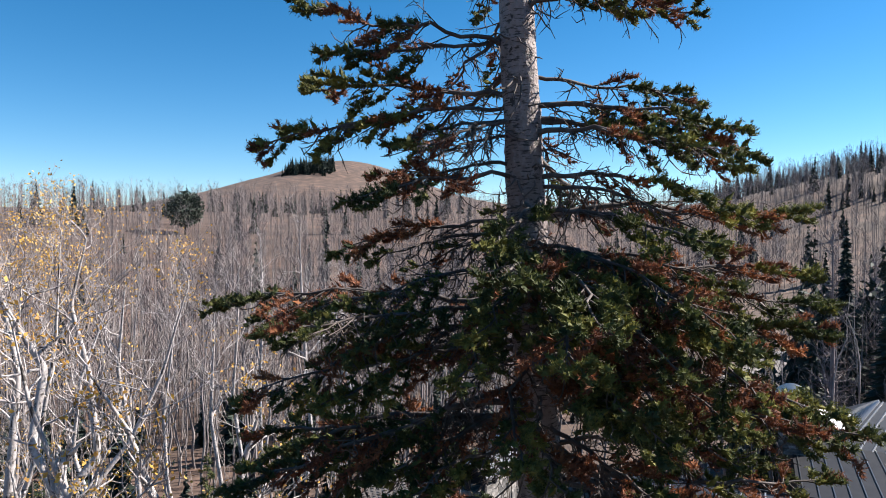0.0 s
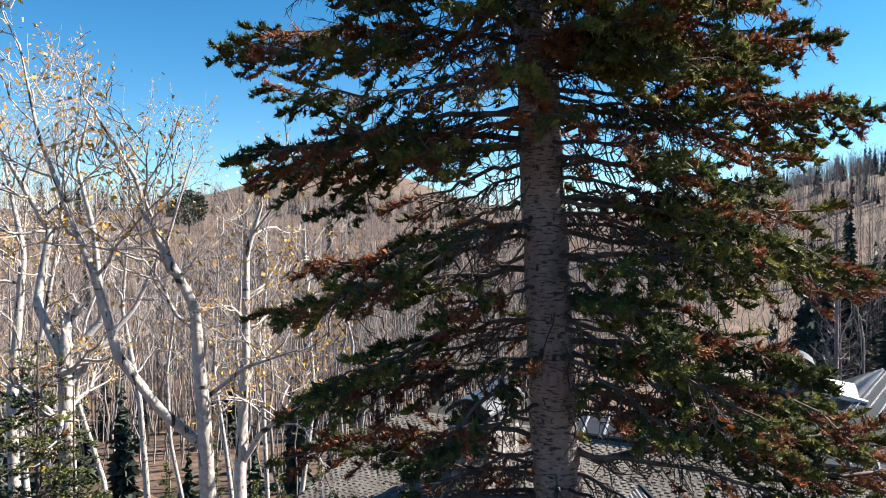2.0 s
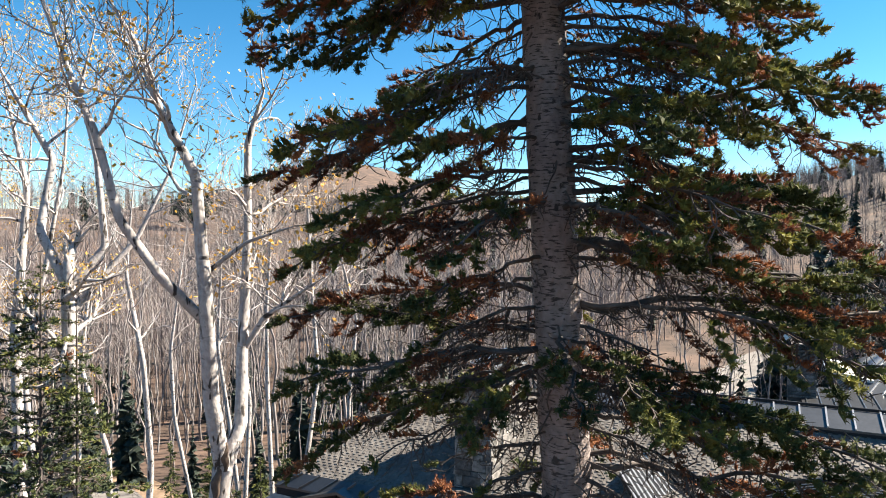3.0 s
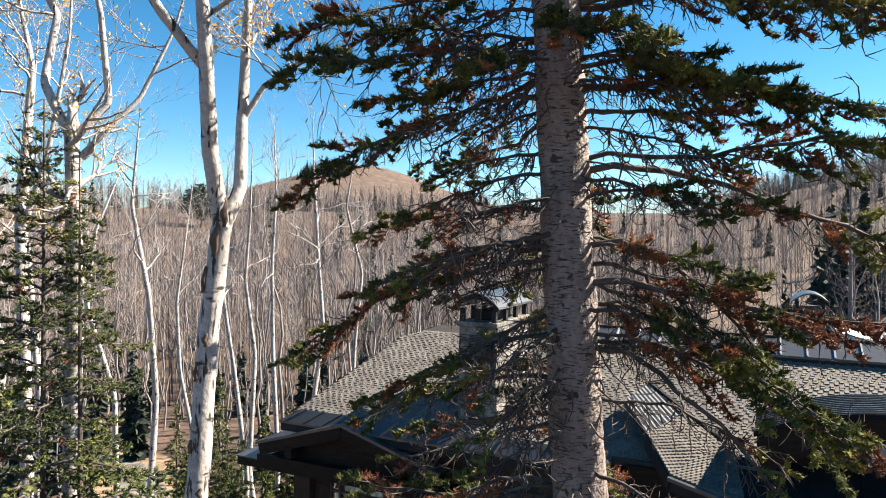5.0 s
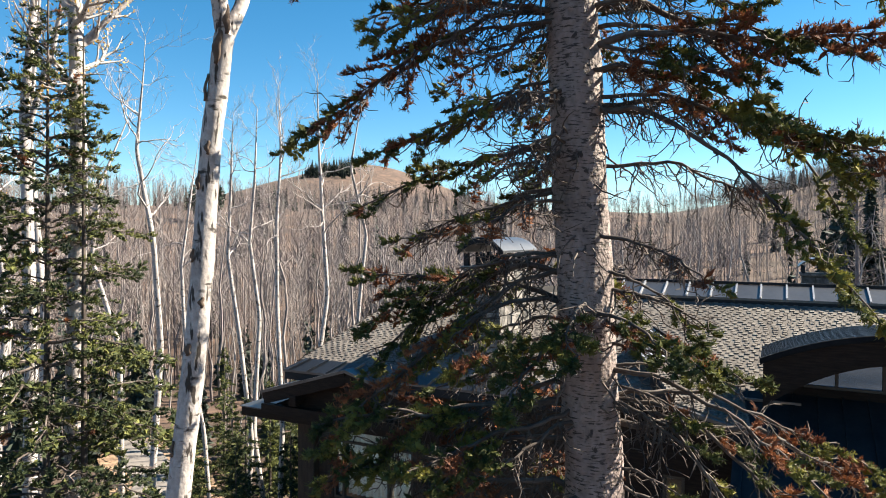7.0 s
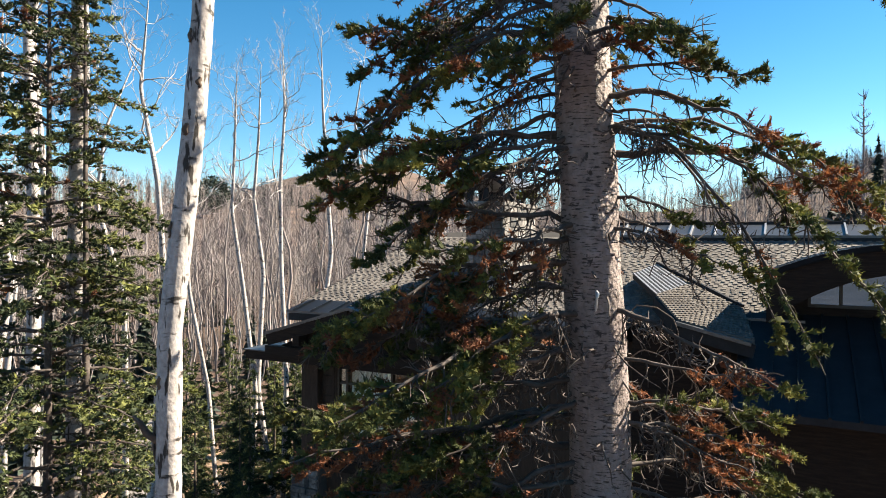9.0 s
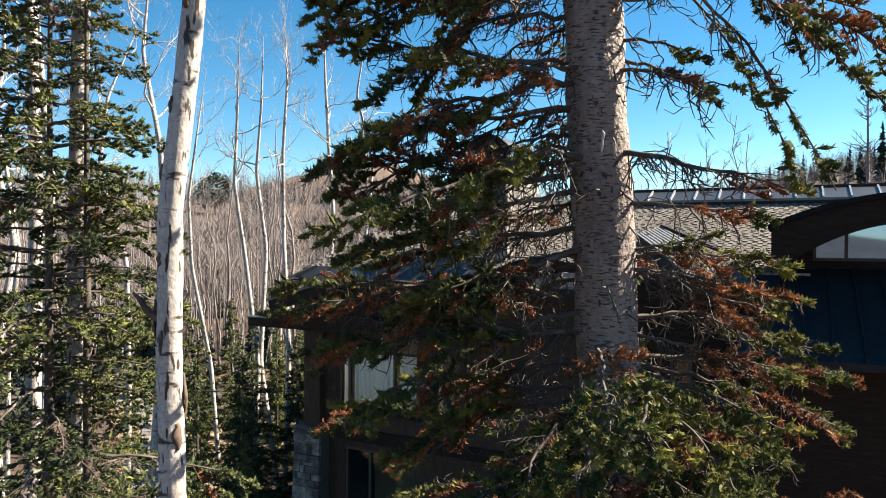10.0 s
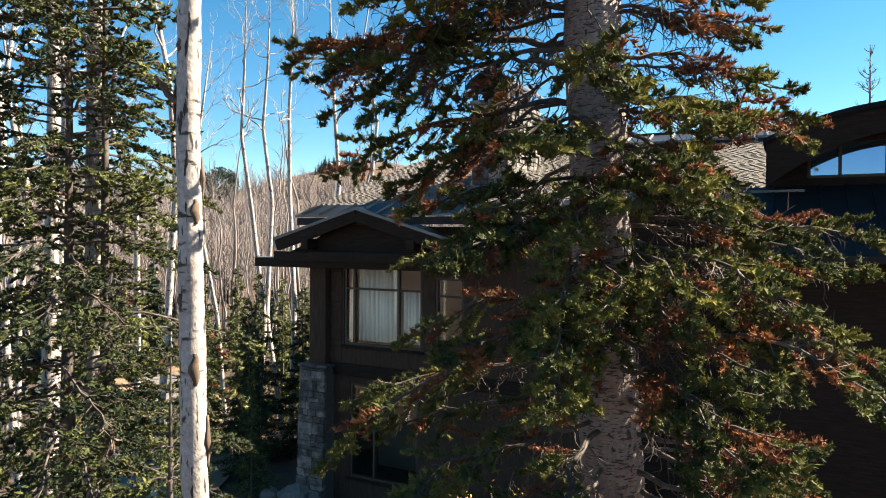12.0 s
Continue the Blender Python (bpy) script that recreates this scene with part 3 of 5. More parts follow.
# deep sprays that hang before the trunk under the crown, and more tips toward the road
drawn = R.get_state()
for z, az, L, dead in ((18.6, 256, 1.2, 0.3), (18.45, 281, 1.3, 0.35), (18.25, 267, 1.35, 0.3), (18.0, 285, 1.2, 0.4), (17.85, 260, 1.1, 0.4), (17.6, 275, 1.0, 0.4),
                       (17.9, 346, 1.65, 0.3), (17.8, 352, 1.5, 0.3), (19.35, 338, 1.15, 0.3), (19.2, 328, 1.1, 0.35), (19.25, 350, 1.2, 0.3), (20.05, 348, 0.95, 0.4), (19.95, 325, 0.8, 0.4)):
    add_limb(z, az, L, R.uniform(-6, 4), L * R.uniform(0.15, 0.3), dead=dead, bare=0.12, hang=9, first=0.18)
R.set_state(drawn)
for k in range(26):     # the top, above the view
    z = 21 + k * 0.16
    add_limb(z, (k * 137.5) % 360, max(0.2, 1.05 - 0.24 * (z - 21)), 5, 0.12, dead=0.15, hang=3, step=0.11, per=11)
for k in range(150):     # broken stubs and thin dead shoots on the bare trunk
    z, az = (R.uniform(9.6, 15.3) if k < 70 else R.uniform(15.3, 20.5)), R.uniform(190, 350)
    s = Sheaf()
    d = unit(np.array([math.cos(radians(az)), math.sin(radians(az)), R.normal(-0.3, 0.5)]))
    pts, l = [np.zeros(3)], R.uniform(0.05, 0.5)
    for j in range(5):
        d = unit(d + R.normal(0, 0.25, 3) + np.array([0, 0, -0.12]))
        pts.append(pts[-1] + d * l / 5)
    s.tube(pts, np.linspace(0.007, 0.002, 6), 5)
    ob = piece("dead_twig", s.mesh("dead_twig", True), M_TWIG, fir)
    r = float(np.interp(z, zz, rr)) * 0.95
    ob.location = (fir_axis(z) - FIR_BASE[0] + r * math.cos(radians(az)), r * math.sin(radians(az)), z - FIR_BASE[2])


for z, az, w in ((10.45, 335, 0.3), (10.2, 340, 0.26), (9.9, 330, 0.22), (10.6, 200, 0.25)):     # long curling dead twigs
    s = Sheaf()
    th = np.linspace(0.2, 4.2, 14)
    s.tube(np.stack([w * (0.55 - 0.55 * np.cos(th)), 0.05 * np.sin(2 * th), w * (0.7 * np.sin(th) - 0.05 * th)], -1) + R.normal(0, 0.005, (14, 3)), np.linspace(0.005, 0.002, 14), 5)
    ob = piece("dead_twig", s.mesh("dead_twig", True), M_TWIG, fir)
    r = float(np.interp(z, zz, rr)) * 0.95
    ob.location = (fir_axis(z) - FIR_BASE[0] + r * math.cos(radians(az)), r * math.sin(radians(az)), z - FIR_BASE[2])
    ob.rotation_euler = (0, 0, radians(az + 20))


# a pale drip of resin under an old knot
s = Sheaf()
s.tube([(0, 0, 0.045), (0.004, -0.012, 0.03), (0, -0.015, 0.0), (-0.004, -0.012, -0.05), (-0.004, -0.006, -0.075)], [0.008, 0.014, 0.008, 0.01, 0.003], 8)
o = piece("resin_drip", s.mesh("resin_drip", True), M_SEAM, fir, "whitish hardened resin")
o.location = (0.93 - FIR_BASE[0], 3.9 - FIR_BASE[1], 10.69 - FIR_BASE[2])


# ---- aspens ----
def twigs_from(wood, leaf, p, d, l, r, depth, leafy, fork=3, spread_=0.55, up=0.12, sides=4, n=5):
    pts = [np.array(p)]
    d = unit(d)
    for k in range(n):
        d = unit(d + R.normal(0, 0.16, 3) + np.array([0, 0, up]))
        pts.append(pts[-1] + d * l / n)
    pts = np.array(pts)
    wood.tube(pts, np.linspace(r, r * 0.3, n + 1), sides if depth > 0 else 3)
    if depth > 0:
        for k in range(fork):
            t = R.uniform(0.25, 0.95)
            b = np.array([np.interp(t, np.linspace(0, 1, n + 1), pts[:, c]) for c in range(3)])
            e = unit(d + R.normal(0, spread_, 3))
            twigs_from(wood, leaf, b, e, l * R.uniform(0.4, 0.7), r * 0.5, depth - 1, leafy, fork, spread_, up, sides, n)
    elif leafy and leaf is not None:
        k = R.poisson(leafy)
        for j in range(k):
            b = pts[R.randint(1, n + 1)] + R.normal(0, 0.02, 3)
            a, c = unit(R.normal(size=3)), unit(R.normal(size=3))
            h = R.uniform(0.018, 0.03)
            leaf.add([b, b + a * h + c * h * 0.6, b + a * 2 * h, b + a * h - c * h * 0.6], [(0, 1, 2), (0, 2, 3)])


def bough(bark, wood, leaf, p, d, l, r, leafy, fork=5):
    """A limb that swings out and then up, forks twice, and ends in fine twigs with a few leaves."""
    def run(b, e, length, n, up, wild):
        pts = [np.array(b)]
        for k in range(n):
            e = unit(e + R.normal(0, wild, 3) + np.array([0, 0, up]))
            pts.append(pts[-1] + e * length / n)
        return np.array(pts)

    main = run(p, unit(d), l, 7, 0.11, 0.28)
    bark.tube(main, np.linspace(r, r * 0.28, 8), 5)
    for i in range(fork):
        t = 0.25 + 0.75 * (i + R.rand()) / fork
        at, k = t * 7, min(6, int(t * 7))
        b = main[k] + (main[k + 1] - main[k]) * (at - k if at < 7 else 1)
        away = unit(np.cross(main[k + 1] - main[k], R.normal(size=3)))
        e = unit(unit(main[k + 1] - main[k]) * 0.75 + away * 0.75)
        second = run(b, e, l * R.uniform(0.35, 0.6), 5, 0.16, 0.18)
        bark.tube(second, np.linspace(r * 0.5, r * 0.16, 6), 4)
        for j in range(5):
            m = R.randint(1, 6)
            w = unit(np.cross(second[m] - second[m - 1], R.normal(size=3)))
            last = run(second[m], unit(second[m] - second[m - 1]) * 0.8 + w * 0.6, l * R.uniform(0.12, 0.28), 3, 0.15, 0.2)
            wood.tube(last, np.linspace(max(0.003, r * 0.16), 0.0018, 4), 3)
            for _ in range(R.poisson(leafy * 4) if R.rand() < 0.55 else 0):
                q = last[R.randint(2, 4)] + R.normal(0, 0.05, 3)
                a, c = unit(R.normal(size=3)), unit(R.normal(size=3))
                h = R.uniform(0.014, 0.024)
                leaf.add([q, q + a * h + c * h * 0.7, q + a * 2 * h, q + a * h - c * h * 0.7], [(0, 1, 2), (0, 2, 3)])


def aspen(base, stems, leafy=0.0, label="", crown_from=0.55, limbs=14, reach=1.5, fork=5, twig_r=0.022):
    """stems: lists of (x, y, z, radius) in world places; the first one stands on the ground."""
    ob = thing("aspen_tree", None, None, label, "tree", at=tuple(base))
    bark, wood, leaf = Sheaf(), Sheaf(), Sheaf()
    b0 = np.array(base)
    for i, st in enumerate(stems):
        a = np.array(st, float)
        pts, rad = a[:, :3] - b0, a[:, 3]
        piece("trunk" if i == 0 else "limb", bark_tube(pts, rad, 12, 20 * len(st), 0.03).mesh("stem", True), M_ASPEN, ob)
        n = len(st) - 1
        lo = crown_from if i == 0 else 0.4
        if i == 0 and crown_from > 0.9:
            continue
        for k in range(limbs):
            t = R.uniform(lo, 1.0) * n
            p = np.array([np.interp(t, np.arange(n + 1), pts[:, c]) for c in range(3)])
            r = np.interp(t, np.arange(n + 1), rad)
            az = R.uniform(0, 6.28)
            d = np.array([math.cos(az), math.sin(az), R.uniform(0.1, 0.9)])
            bough(bark, wood, leaf, p, d, reach * R.uniform(0.5, 1.1) * (1.2 - 0.6 * t / n), min(r * 0.5, twig_r), leafy, fork)
        bough(bark, wood, leaf, pts[-1], pts[-1] - pts[-2], reach * 0.35, max(rad[-1], 0.008), leafy, fork)
    if bark.v:
        tagged(piece("bough", bark.mesh("bough", True), M_ASPEN, ob), "thin white boughs", kind="stuff")
    piece("crown", wood.mesh("crown"), M_ASPEN_TWIG, ob, "bare pale twigs")
    if leaf.v:
        piece("leaves", leaf.mesh("leaves"), M_LEAF, ob, "last yellow leaves")
    return ob


G = lambda x, y: float(ground_z(x, y))
aspen((-2.05, 4.95, G(-2.05, 4.95)), [
    [(-2.05, 4.95, 0.7, 0.14), (-2.02, 4.95, 4, 0.12), (-2.04, 4.95, 6.4, 0.108), (-2.06, 4.95, 7.6, 0.102), (-2.1, 4.95, 9.2, 0.096), (-2.09, 4.95, 10.3, 0.092), (-1.89, 4.95, 12.0, 0.085), (-1.8, 4.97, 13.4, 0.078), (-1.69, 4.95, 14.2, 0.075)],
    [(-1.69, 4.95, 14.15, 0.062), (-1.73, 4.8, 14.8, 0.06), (-1.7, 4.64, 15.45, 0.05), (-1.74, 4.56, 16.36, 0.036), (-1.98, 4.5, 16.85, 0.026), (-2.12, 4.5, 17.25, 0.016), (-2.35, 4.45, 17.65, 0.007)],
    [(-1.69, 4.95, 14.15, 0.055), (-1.6, 5.1, 14.5, 0.052), (-1.62, 5.2, 15.03, 0.045), (-1.6, 5.28, 15.9, 0.034), (-1.61, 5.32, 16.7, 0.028), (-1.48, 5.32, 17.1, 0.01)],
    [(-1.72, 4.75, 15.3, 0.04), (-1.95, 4.5, 15.65, 0.034), (-2.16, 4.33, 16.05, 0.03), (-2.27, 4.25, 16.6, 0.026), (-2.4, 4.25, 16.9, 0.02), (-2.6, 4.2, 17.5, 0.012), (-2.7, 4.2, 18.0, 0.005)],
    [(-1.62, 5.2, 15.03, 0.026), (-1.45, 5.2, 15.3, 0.022), (-1.28, 5.2, 15.42, 0.016), (-0.92, 5.2, 15.66, 0.005)],
    [(-1.7, 4.7, 15.7, 0.018), (-1.45, 4.75, 15.9, 0.014), (-1.1, 4.75, 16.02, 0.005)]],
    0.7, "tall white-barked aspen with a forked almost leafless crown", 0.97, 8, 1.15, 5, 0.018)
aspen((-4.7, 8.1, G(-4.7, 8.1)), [
    [(-4.7, 8.1, 0.6, 0.16), (-4.7, 8.1, 5, 0.13), (-4.69, 8.1, 10.4, 0.11), (-4.62, 8.1, 13.5, 0.1), (-4.66, 8.1, 15.4, 0.085)],
    [(-4.66, 8.1, 15.3, 0.06), (-5.0, 8.1, 16.0, 0.052), (-4.95, 8.3, 16.9, 0.045), (-5.25, 8.2, 17.5, 0.03), (-5.6, 8.1, 18.2, 0.008)],
    [(-4.66, 8.1, 15.3, 0.055), (-4.3, 8.3, 15.8, 0.045), (-4.35, 8.2, 16.9, 0.035), (-4.5, 8.1, 17.7, 0.022), (-4.3, 8.1, 18.5, 0.008)],
    [(-4.66, 8.1, 15.0, 0.04), (-4.0, 8.5, 15.9, 0.03), (-3.6, 8.6, 16.8, 0.02), (-3.3, 8.6, 17.8, 0.008)]],
    1.5, "forked aspen with a few last yellow leaves in its crown", 0.86, 6, 1.7, 5, 0.042)
aspen((-6.3, 9.6, G(-6.3, 9.6)), [
    [(-6.3, 9.6, 0.6, 0.14), (-6.28, 9.6, 6, 0.115), (-6.2, 9.6, 11, 0.09), (-6.3, 9.6, 14.5, 0.07), (-6.1, 9.6, 16.6, 0.045), (-6.5, 9.6, 18.5, 0.008)],
    [(-6.27, 9.6, 14.2, 0.045), (-5.8, 9.5, 15.4, 0.035), (-5.5, 9.5, 17.0, 0.022), (-5.4, 9.5, 18.6, 0.008)]],
    1.3, "white-barked aspen with a thin yellow crown", 0.66, 10, 1.9, 5, 0.042)
aspen((-7.6, 12.0, G(-7.6, 12.0)), [
    [(-7.6, 12.0, 0.5, 0.1), (-7.7, 12.0, 6, 0.085), (-7.5, 12.0, 11, 0.07), (-7.8, 12.0, 14.5, 0.05), (-7.5, 12.0, 18.2, 0.006)]],
    2.6, "aspen with golden leaves in a wide crown", 0.58, 16, 2.3, 5, 0.04)
for k, (px, py, top, r) in enumerate([(-8.3, 17.4, 17.3, 0.11), (-7.75, 24, 16.5, 0.1), (-7.0, 24.5, 17.2, 0.1), (-6.3, 24, 18.2, 0.1), (-5.6, 25, 18.6, 0.11), (-4.5, 25.5, 17.6, 0.09),
                                      (-10.6, 21, 16.5, 0.1), (-9.6, 26, 16.0, 0.09), (-13.5, 19, 17.5, 0.12), (-16, 23, 17, 0.11), (-11.8, 14, 17.8, 0.12), (-9.5, 12.6, 18.0, 0.11)]):
    g = G(px, py)
    w = R.normal(0, 0.36, (5, 2)).cumsum(0)
    aspen((px, py, g), [[(px + 0.2 * (k % 3 - 1), py, g - 0.3, r)] + [(px + w[j, 0], py + w[j, 1], g + (top - g) * f, r * s_) for j, (f, s_) in enumerate([(0.3, 0.9), (0.55, 0.75), (0.72, 0.62), (0.86, 0.45), (1.0, 0.12)])]],
          0.25 if k > 8 else 0.0, "bare aspen with a white trunk and thin crooked top twigs", 0.55, 11, 2.6, 4, 0.036)


def aspen_template(h, r, limbs):
    """A woodland aspen of height h in one crooked trunk and one crown."""
    trunk, crown = Sheaf(), Sheaf()
    n = 12
    w = R.normal(0, 0.17, (n, 2)).cumsum(0) + R.normal(0, 0.06, (n, 2))
    w -= w[0]
    pts = np.stack([w[:, 0], w[:, 1], np.linspace(0, h, n)], -1)
    rad = r * np.linspace(1.1, 0.1, n) ** 0.8
    trunk.tube(pts, rad, 6)
    for k in range(limbs):
        t = R.uniform(0.42, 1.0) ** 0.8 * (n - 1)
        p = np.array([np.interp(t, np.arange(n), pts[:, c]) for c in range(3)])
        az = R.uniform(0, 6.28)
        d = np.array([math.cos(az), math.sin(az), R.uniform(0.3, 1.3)])
        twigs_from(crown, None, p, d, R.uniform(0.6, 2.0) * (1.3 - t / n), 0.015, 1, 0, 4, 0.5, 0.16, 3, 2)
    return trunk.mesh("trunk", True), crown.mesh("crown")


TEMPLATES = [aspen_template(h, r, m) for h, r, m in [(14.5, 0.085, 22), (15.5, 0.1, 22), (11, 0.05, 17), (14, 0.065, 20), (9.5, 0.04, 15), (12.5, 0.05, 19)]]
made = []
for tr, cr in TEMPLATES:
    e = thing("aspen_tree", None, None, "bare white-trunked aspen in a crowded autumn grove", "tree", "aspen grove")
    piece("trunk", tr, M_ASPEN_FAR, e)
    piece("crown", cr, M_ASPEN_TWIG, e, "haze of bare grey twigs")
    made.append(e)


def house_clear(x, y):
    """Whether a tree may stand there: not in the house, the yard or the roads."""
    a, b = (x + 3.2) * 0.906 - (y - 17.66) * 0.423, (x + 3.2) * 0.423 + (y - 17.66) * 0.906
    if -5 < a < 11 and -8 < b < 12.5:
        return False
    if a > 8.5 and -8 < b < 29:
        return False
    return not (abs((x - 20) * 0.78 - (y - 62) * 0.62) < 9 and 8 < x < 75) and not (abs(x + 13 + 0.55 * (y - 29)) < 3.2 and y < 42)


spots = []
tries = 0
while len(spots) < 296 and tries < 30000:
    tries += 1
    d, an_ = math.sqrt(R.uniform(26 ** 2, 66 ** 2)), R.uniform(-0.68, 0.68)
    x, y = d * math.sin(an_), d * math.cos(an_)
    if house_clear(x, y) and all((x - u) ** 2 + (y - v) ** 2 > 1.1 for u, v in spots):
        spots.append((x, y))
for k, (x, y) in enumerate(spots):
    m = pose(x, y, G(x, y) - 0.1, R.normal(0, 1.5), R.normal(0, 1.5), R.uniform(0, 360)) @ Matrix.Diagonal((*([R.uniform(0.85, 1.1)] * 3), 1))
    e = made[k % 6]
    if k < 6:
        e.matrix_basis = m
    else:
        c = copy_thing(e, m)
        c.scale = m.to_scale()


# torn bark and a broken stub on the near white trunk
near_aspen = bpy.data.objects["aspen_tree"]
STEM = [(0.7, -2.05, 0.14), (4, -2.02, 0.12), (6.4, -2.04, 0.108), (7.6, -2.06, 0.102), (9.2, -2.1, 0.096), (10.3, -2.09, 0.092), (12.0, -1.89, 0.085), (13.4, -1.8, 0.078), (14.2, -1.69, 0.075)]
sz, sx, sr = zip(*STEM)
for z0, h, az, wide in ((8.9, 0.34, 20, 1), (8.62, 0.2, -40, 1), (6.75, 0.42, 10, 1), (7.35, 0.26, -60, 1), (9.5, 0.3, 195, 1), (14.1, 0.26, 262, 1.2), (13.8, 0.2, 215, 0.9), (13.1, 0.12, 235, 0.8), (14.3, 0.22, 300, 0.9),
                        (13.35, 0.1, 280, 0.6), (12.55, 0.1, 230, 0.7), (11.85, 0.09, 250, 1.0), (11.1, 0.12, 225, 0.6), (10.6, 0.12, 200, 0.8), (12.2, 0.08, 300, 0.6), (9.95, 0.1, 240, 0.7), (7.9, 0.12, 230, 0.7)):
    s = Sheaf()
    n = 9
    u = np.linspace(0, 1, n)
    th = radians(az) + 0.1 * np.sin(u * 9)
    rz = float(np.interp(z0, sz, sr))
    out = rz + 0.006 + 0.022 * np.sin(u * 3.1) ** 2 * (1 - 0.4 * u) * min(1, h * 3)
    wdt = wide * (0.3 * np.sin(np.pi * np.clip(u, 0.06, 0.94)) + 0.06)
    zs = z0 + (u - 0.5) * h
    cx = np.interp(zs, sz, sx) - near_aspen.location.x
    v = np.concatenate([np.stack([cx + np.cos(th + k * wdt) * (out - 0.01 * abs(k)), np.sin(th + k * wdt) * (out - 0.01 * abs(k)), zs], -1) for k in (-1, -0.5, 0, 0.5, 1)])
    s.add(v, [(r * n + i, r * n + i + 1, (r + 1) * n + i + 1) for r in range(4) for i in range(n - 1)] + [(r * n + i, (r + 1) * n + i + 1, (r + 1) * n + i) for r in range(4) for i in range(n - 1)])
    o = piece("bark_strip", s.mesh("bark_strip", True), M_PEEL, near_aspen, "brown torn bark strip")
    o.location = (0, 0, -near_aspen.location.z)
    o.modifiers.new("bark", "SOLIDIFY").thickness = 0.006
s = Sheaf()
s.tube([(0, 0, 0), (-0.07, -0.03, 0.06), (-0.12, -0.04, 0.15), (-0.17, -0.05, 0.2)], [0.032, 0.028, 0.02, 0.008], 8)
o = piece("stub", s.mesh("stub", True), M_PEEL, near_aspen, "broken branch stub")
o.location = (-0.12, -0.03, 9.5 - near_aspen.location.z)
# a thin sapling with its last leaves under the fir
aspen((0.0, 8.2, G(0.0, 8.2)), [[(0.0, 8.2, 0.5, 0.03), (0.05, 8.2, 2.5, 0.024), (-0.05, 8.2, 3.8, 0.016), (0.1, 8.2, 4.7, 0.005)]], 1.6, "young aspen sapling with bright yellow leaves", 0.5, 10, 0.9, 3, 0.01)

# ---- woods beyond, uncountable ----
def far_aspen(h):
    s = Sheaf()
    w = R.normal(0, 0.25, 2)
    s.tube([(0, 0, -0.3), (w[0] * 0.5, w[1] * 0.5, h * 0.5), (w[0], w[1], h)], [0.07, 0.055, 0.015], 3)
    t = Sheaf()
    k = 46
    zb = R.uniform(0.32, 0.98, k) * h
    az = R.uniform(0, 6.28, k)
    d = unit(np.stack([np.cos(az) * 0.6, np.sin(az) * 0.6, R.uniform(0.4, 1.4, k)], -1))
    p = np.stack([w[0] * zb / h + R.normal(0, 0.3, k), w[1] * zb / h + R.normal(0, 0.3, k), zb], -1)
    t.blades(p, d, R.uniform(0.8, 2.6, k), 0.06)
    return s, t


def scatter(shapes, places, turn=True):
    """All copies of a few shapes in one mesh."""
    out = Sheaf()
    arr = [(np.concatenate(s.v), np.concatenate(s.f)) for s in shapes]
    for k, (x, y, z, sc) in enumerate(places):
        v, f = arr[k % len(arr)]
        a = R.uniform(0, 6.28)
        c, s_ = math.cos(a) * sc, math.sin(a) * sc
        out.add(np.stack([v[:, 0] * c - v[:, 1] * s_ + x, v[:, 0] * s_ + v[:, 1] * c + y, v[:, 2] * sc + z], -1), f)
    return out


far = [far_aspen(h) for h in (11, 13, 12, 10, 14, 12.5, 9, 11.5)]
pl = []
while len(pl) < 7000:
    d = 64 + 330 * R.rand() ** 1.35
    an_ = R.uniform(-0.72, 0.72)
    x, y = d * math.sin(an_), d * math.cos(an_)
    if len(pl) % 3 == 0:
        x, y = R.uniform(120, 420), R.uniform(250, 450)
    if house_clear(x, y) and not (abs(x / y + 0.383) < 0.032 and 150 < y < 222):
        pl.append((x, y, G(x, y), R.uniform(0.75, 1.15)))
thing("aspen_woods", scatter([f[0] for f in far], pl).mesh("aspen_woods"), M_ASPEN_FAR, "pale trunks of a distant bare aspen wood", "woods", kind="stuff")
thing("aspen_brush", scatter([f[1] for f in far], pl).mesh("aspen_brush"), M_BRUSH, "grey haze of bare twigs over the hillside", "woods", kind="stuff")


def conifer(h, w, tiers, per, width=0.1):
    """A rough conifer of drooping blades round a stem."""
    s = Sheaf()
    s.tube([(0, 0, -0.3), (0, 0, h * 0.6), (0, 0, h)], [0.03 * w + 0.05, 0.06, 0.01], 4)
    for k in range(tiers):
        f = (k + R.rand() * 0.6) / tiers
        zc, rad = h * (0.06 + 0.94 * f), w * (1 - f) ** 0.85 * R.uniform(0.7, 1.1) + 0.05
        m = max(4, int(per * (1.1 - 0.7 * f)))
        az = R.uniform(0, 6.28, m)
        d = unit(np.stack([np.cos(az), np.sin(az), R.uniform(-0.45, -0.05, m)], -1))
        p = np.stack([0 * az, 0 * az, zc + R.normal(0, 0.3 * h / tiers, m)], -1)
        s.blades(p, d, rad * R.uniform(0.7, 1.15, m), width * (0.5 + rad))
    return s


cone = [conifer(h, w, 20, 10, 1.0) for h, w in ((13, 2.3), (16, 2.6), (11, 2.1), (18, 2.7))]
pl = []
for k in range(300):      # the crest of the right-hand ridge
    x, y = R.uniform(165, 420), R.normal(415, 22)
    pl.append((x, y, G(x, y) - 0.5, R.choice([0.4, 0.6, 0.8, 1.1]) * R.uniform(0.8, 1.2)))
for k in range(130):      # and its slope
    x, y = R.uniform(150, 420), R.uniform(240, 400)
    pl.append((x, y, G(x, y) - 0.5, R.uniform(0.45, 1.0)))
for k in range(34):       # a row at the foot of the bald hill
    x, y = R.uniform(-230, 20), R.uniform(330, 380)
    pl.append((x, y, G(x, y) - 0.5, R.uniform(0.5, 0.95)))
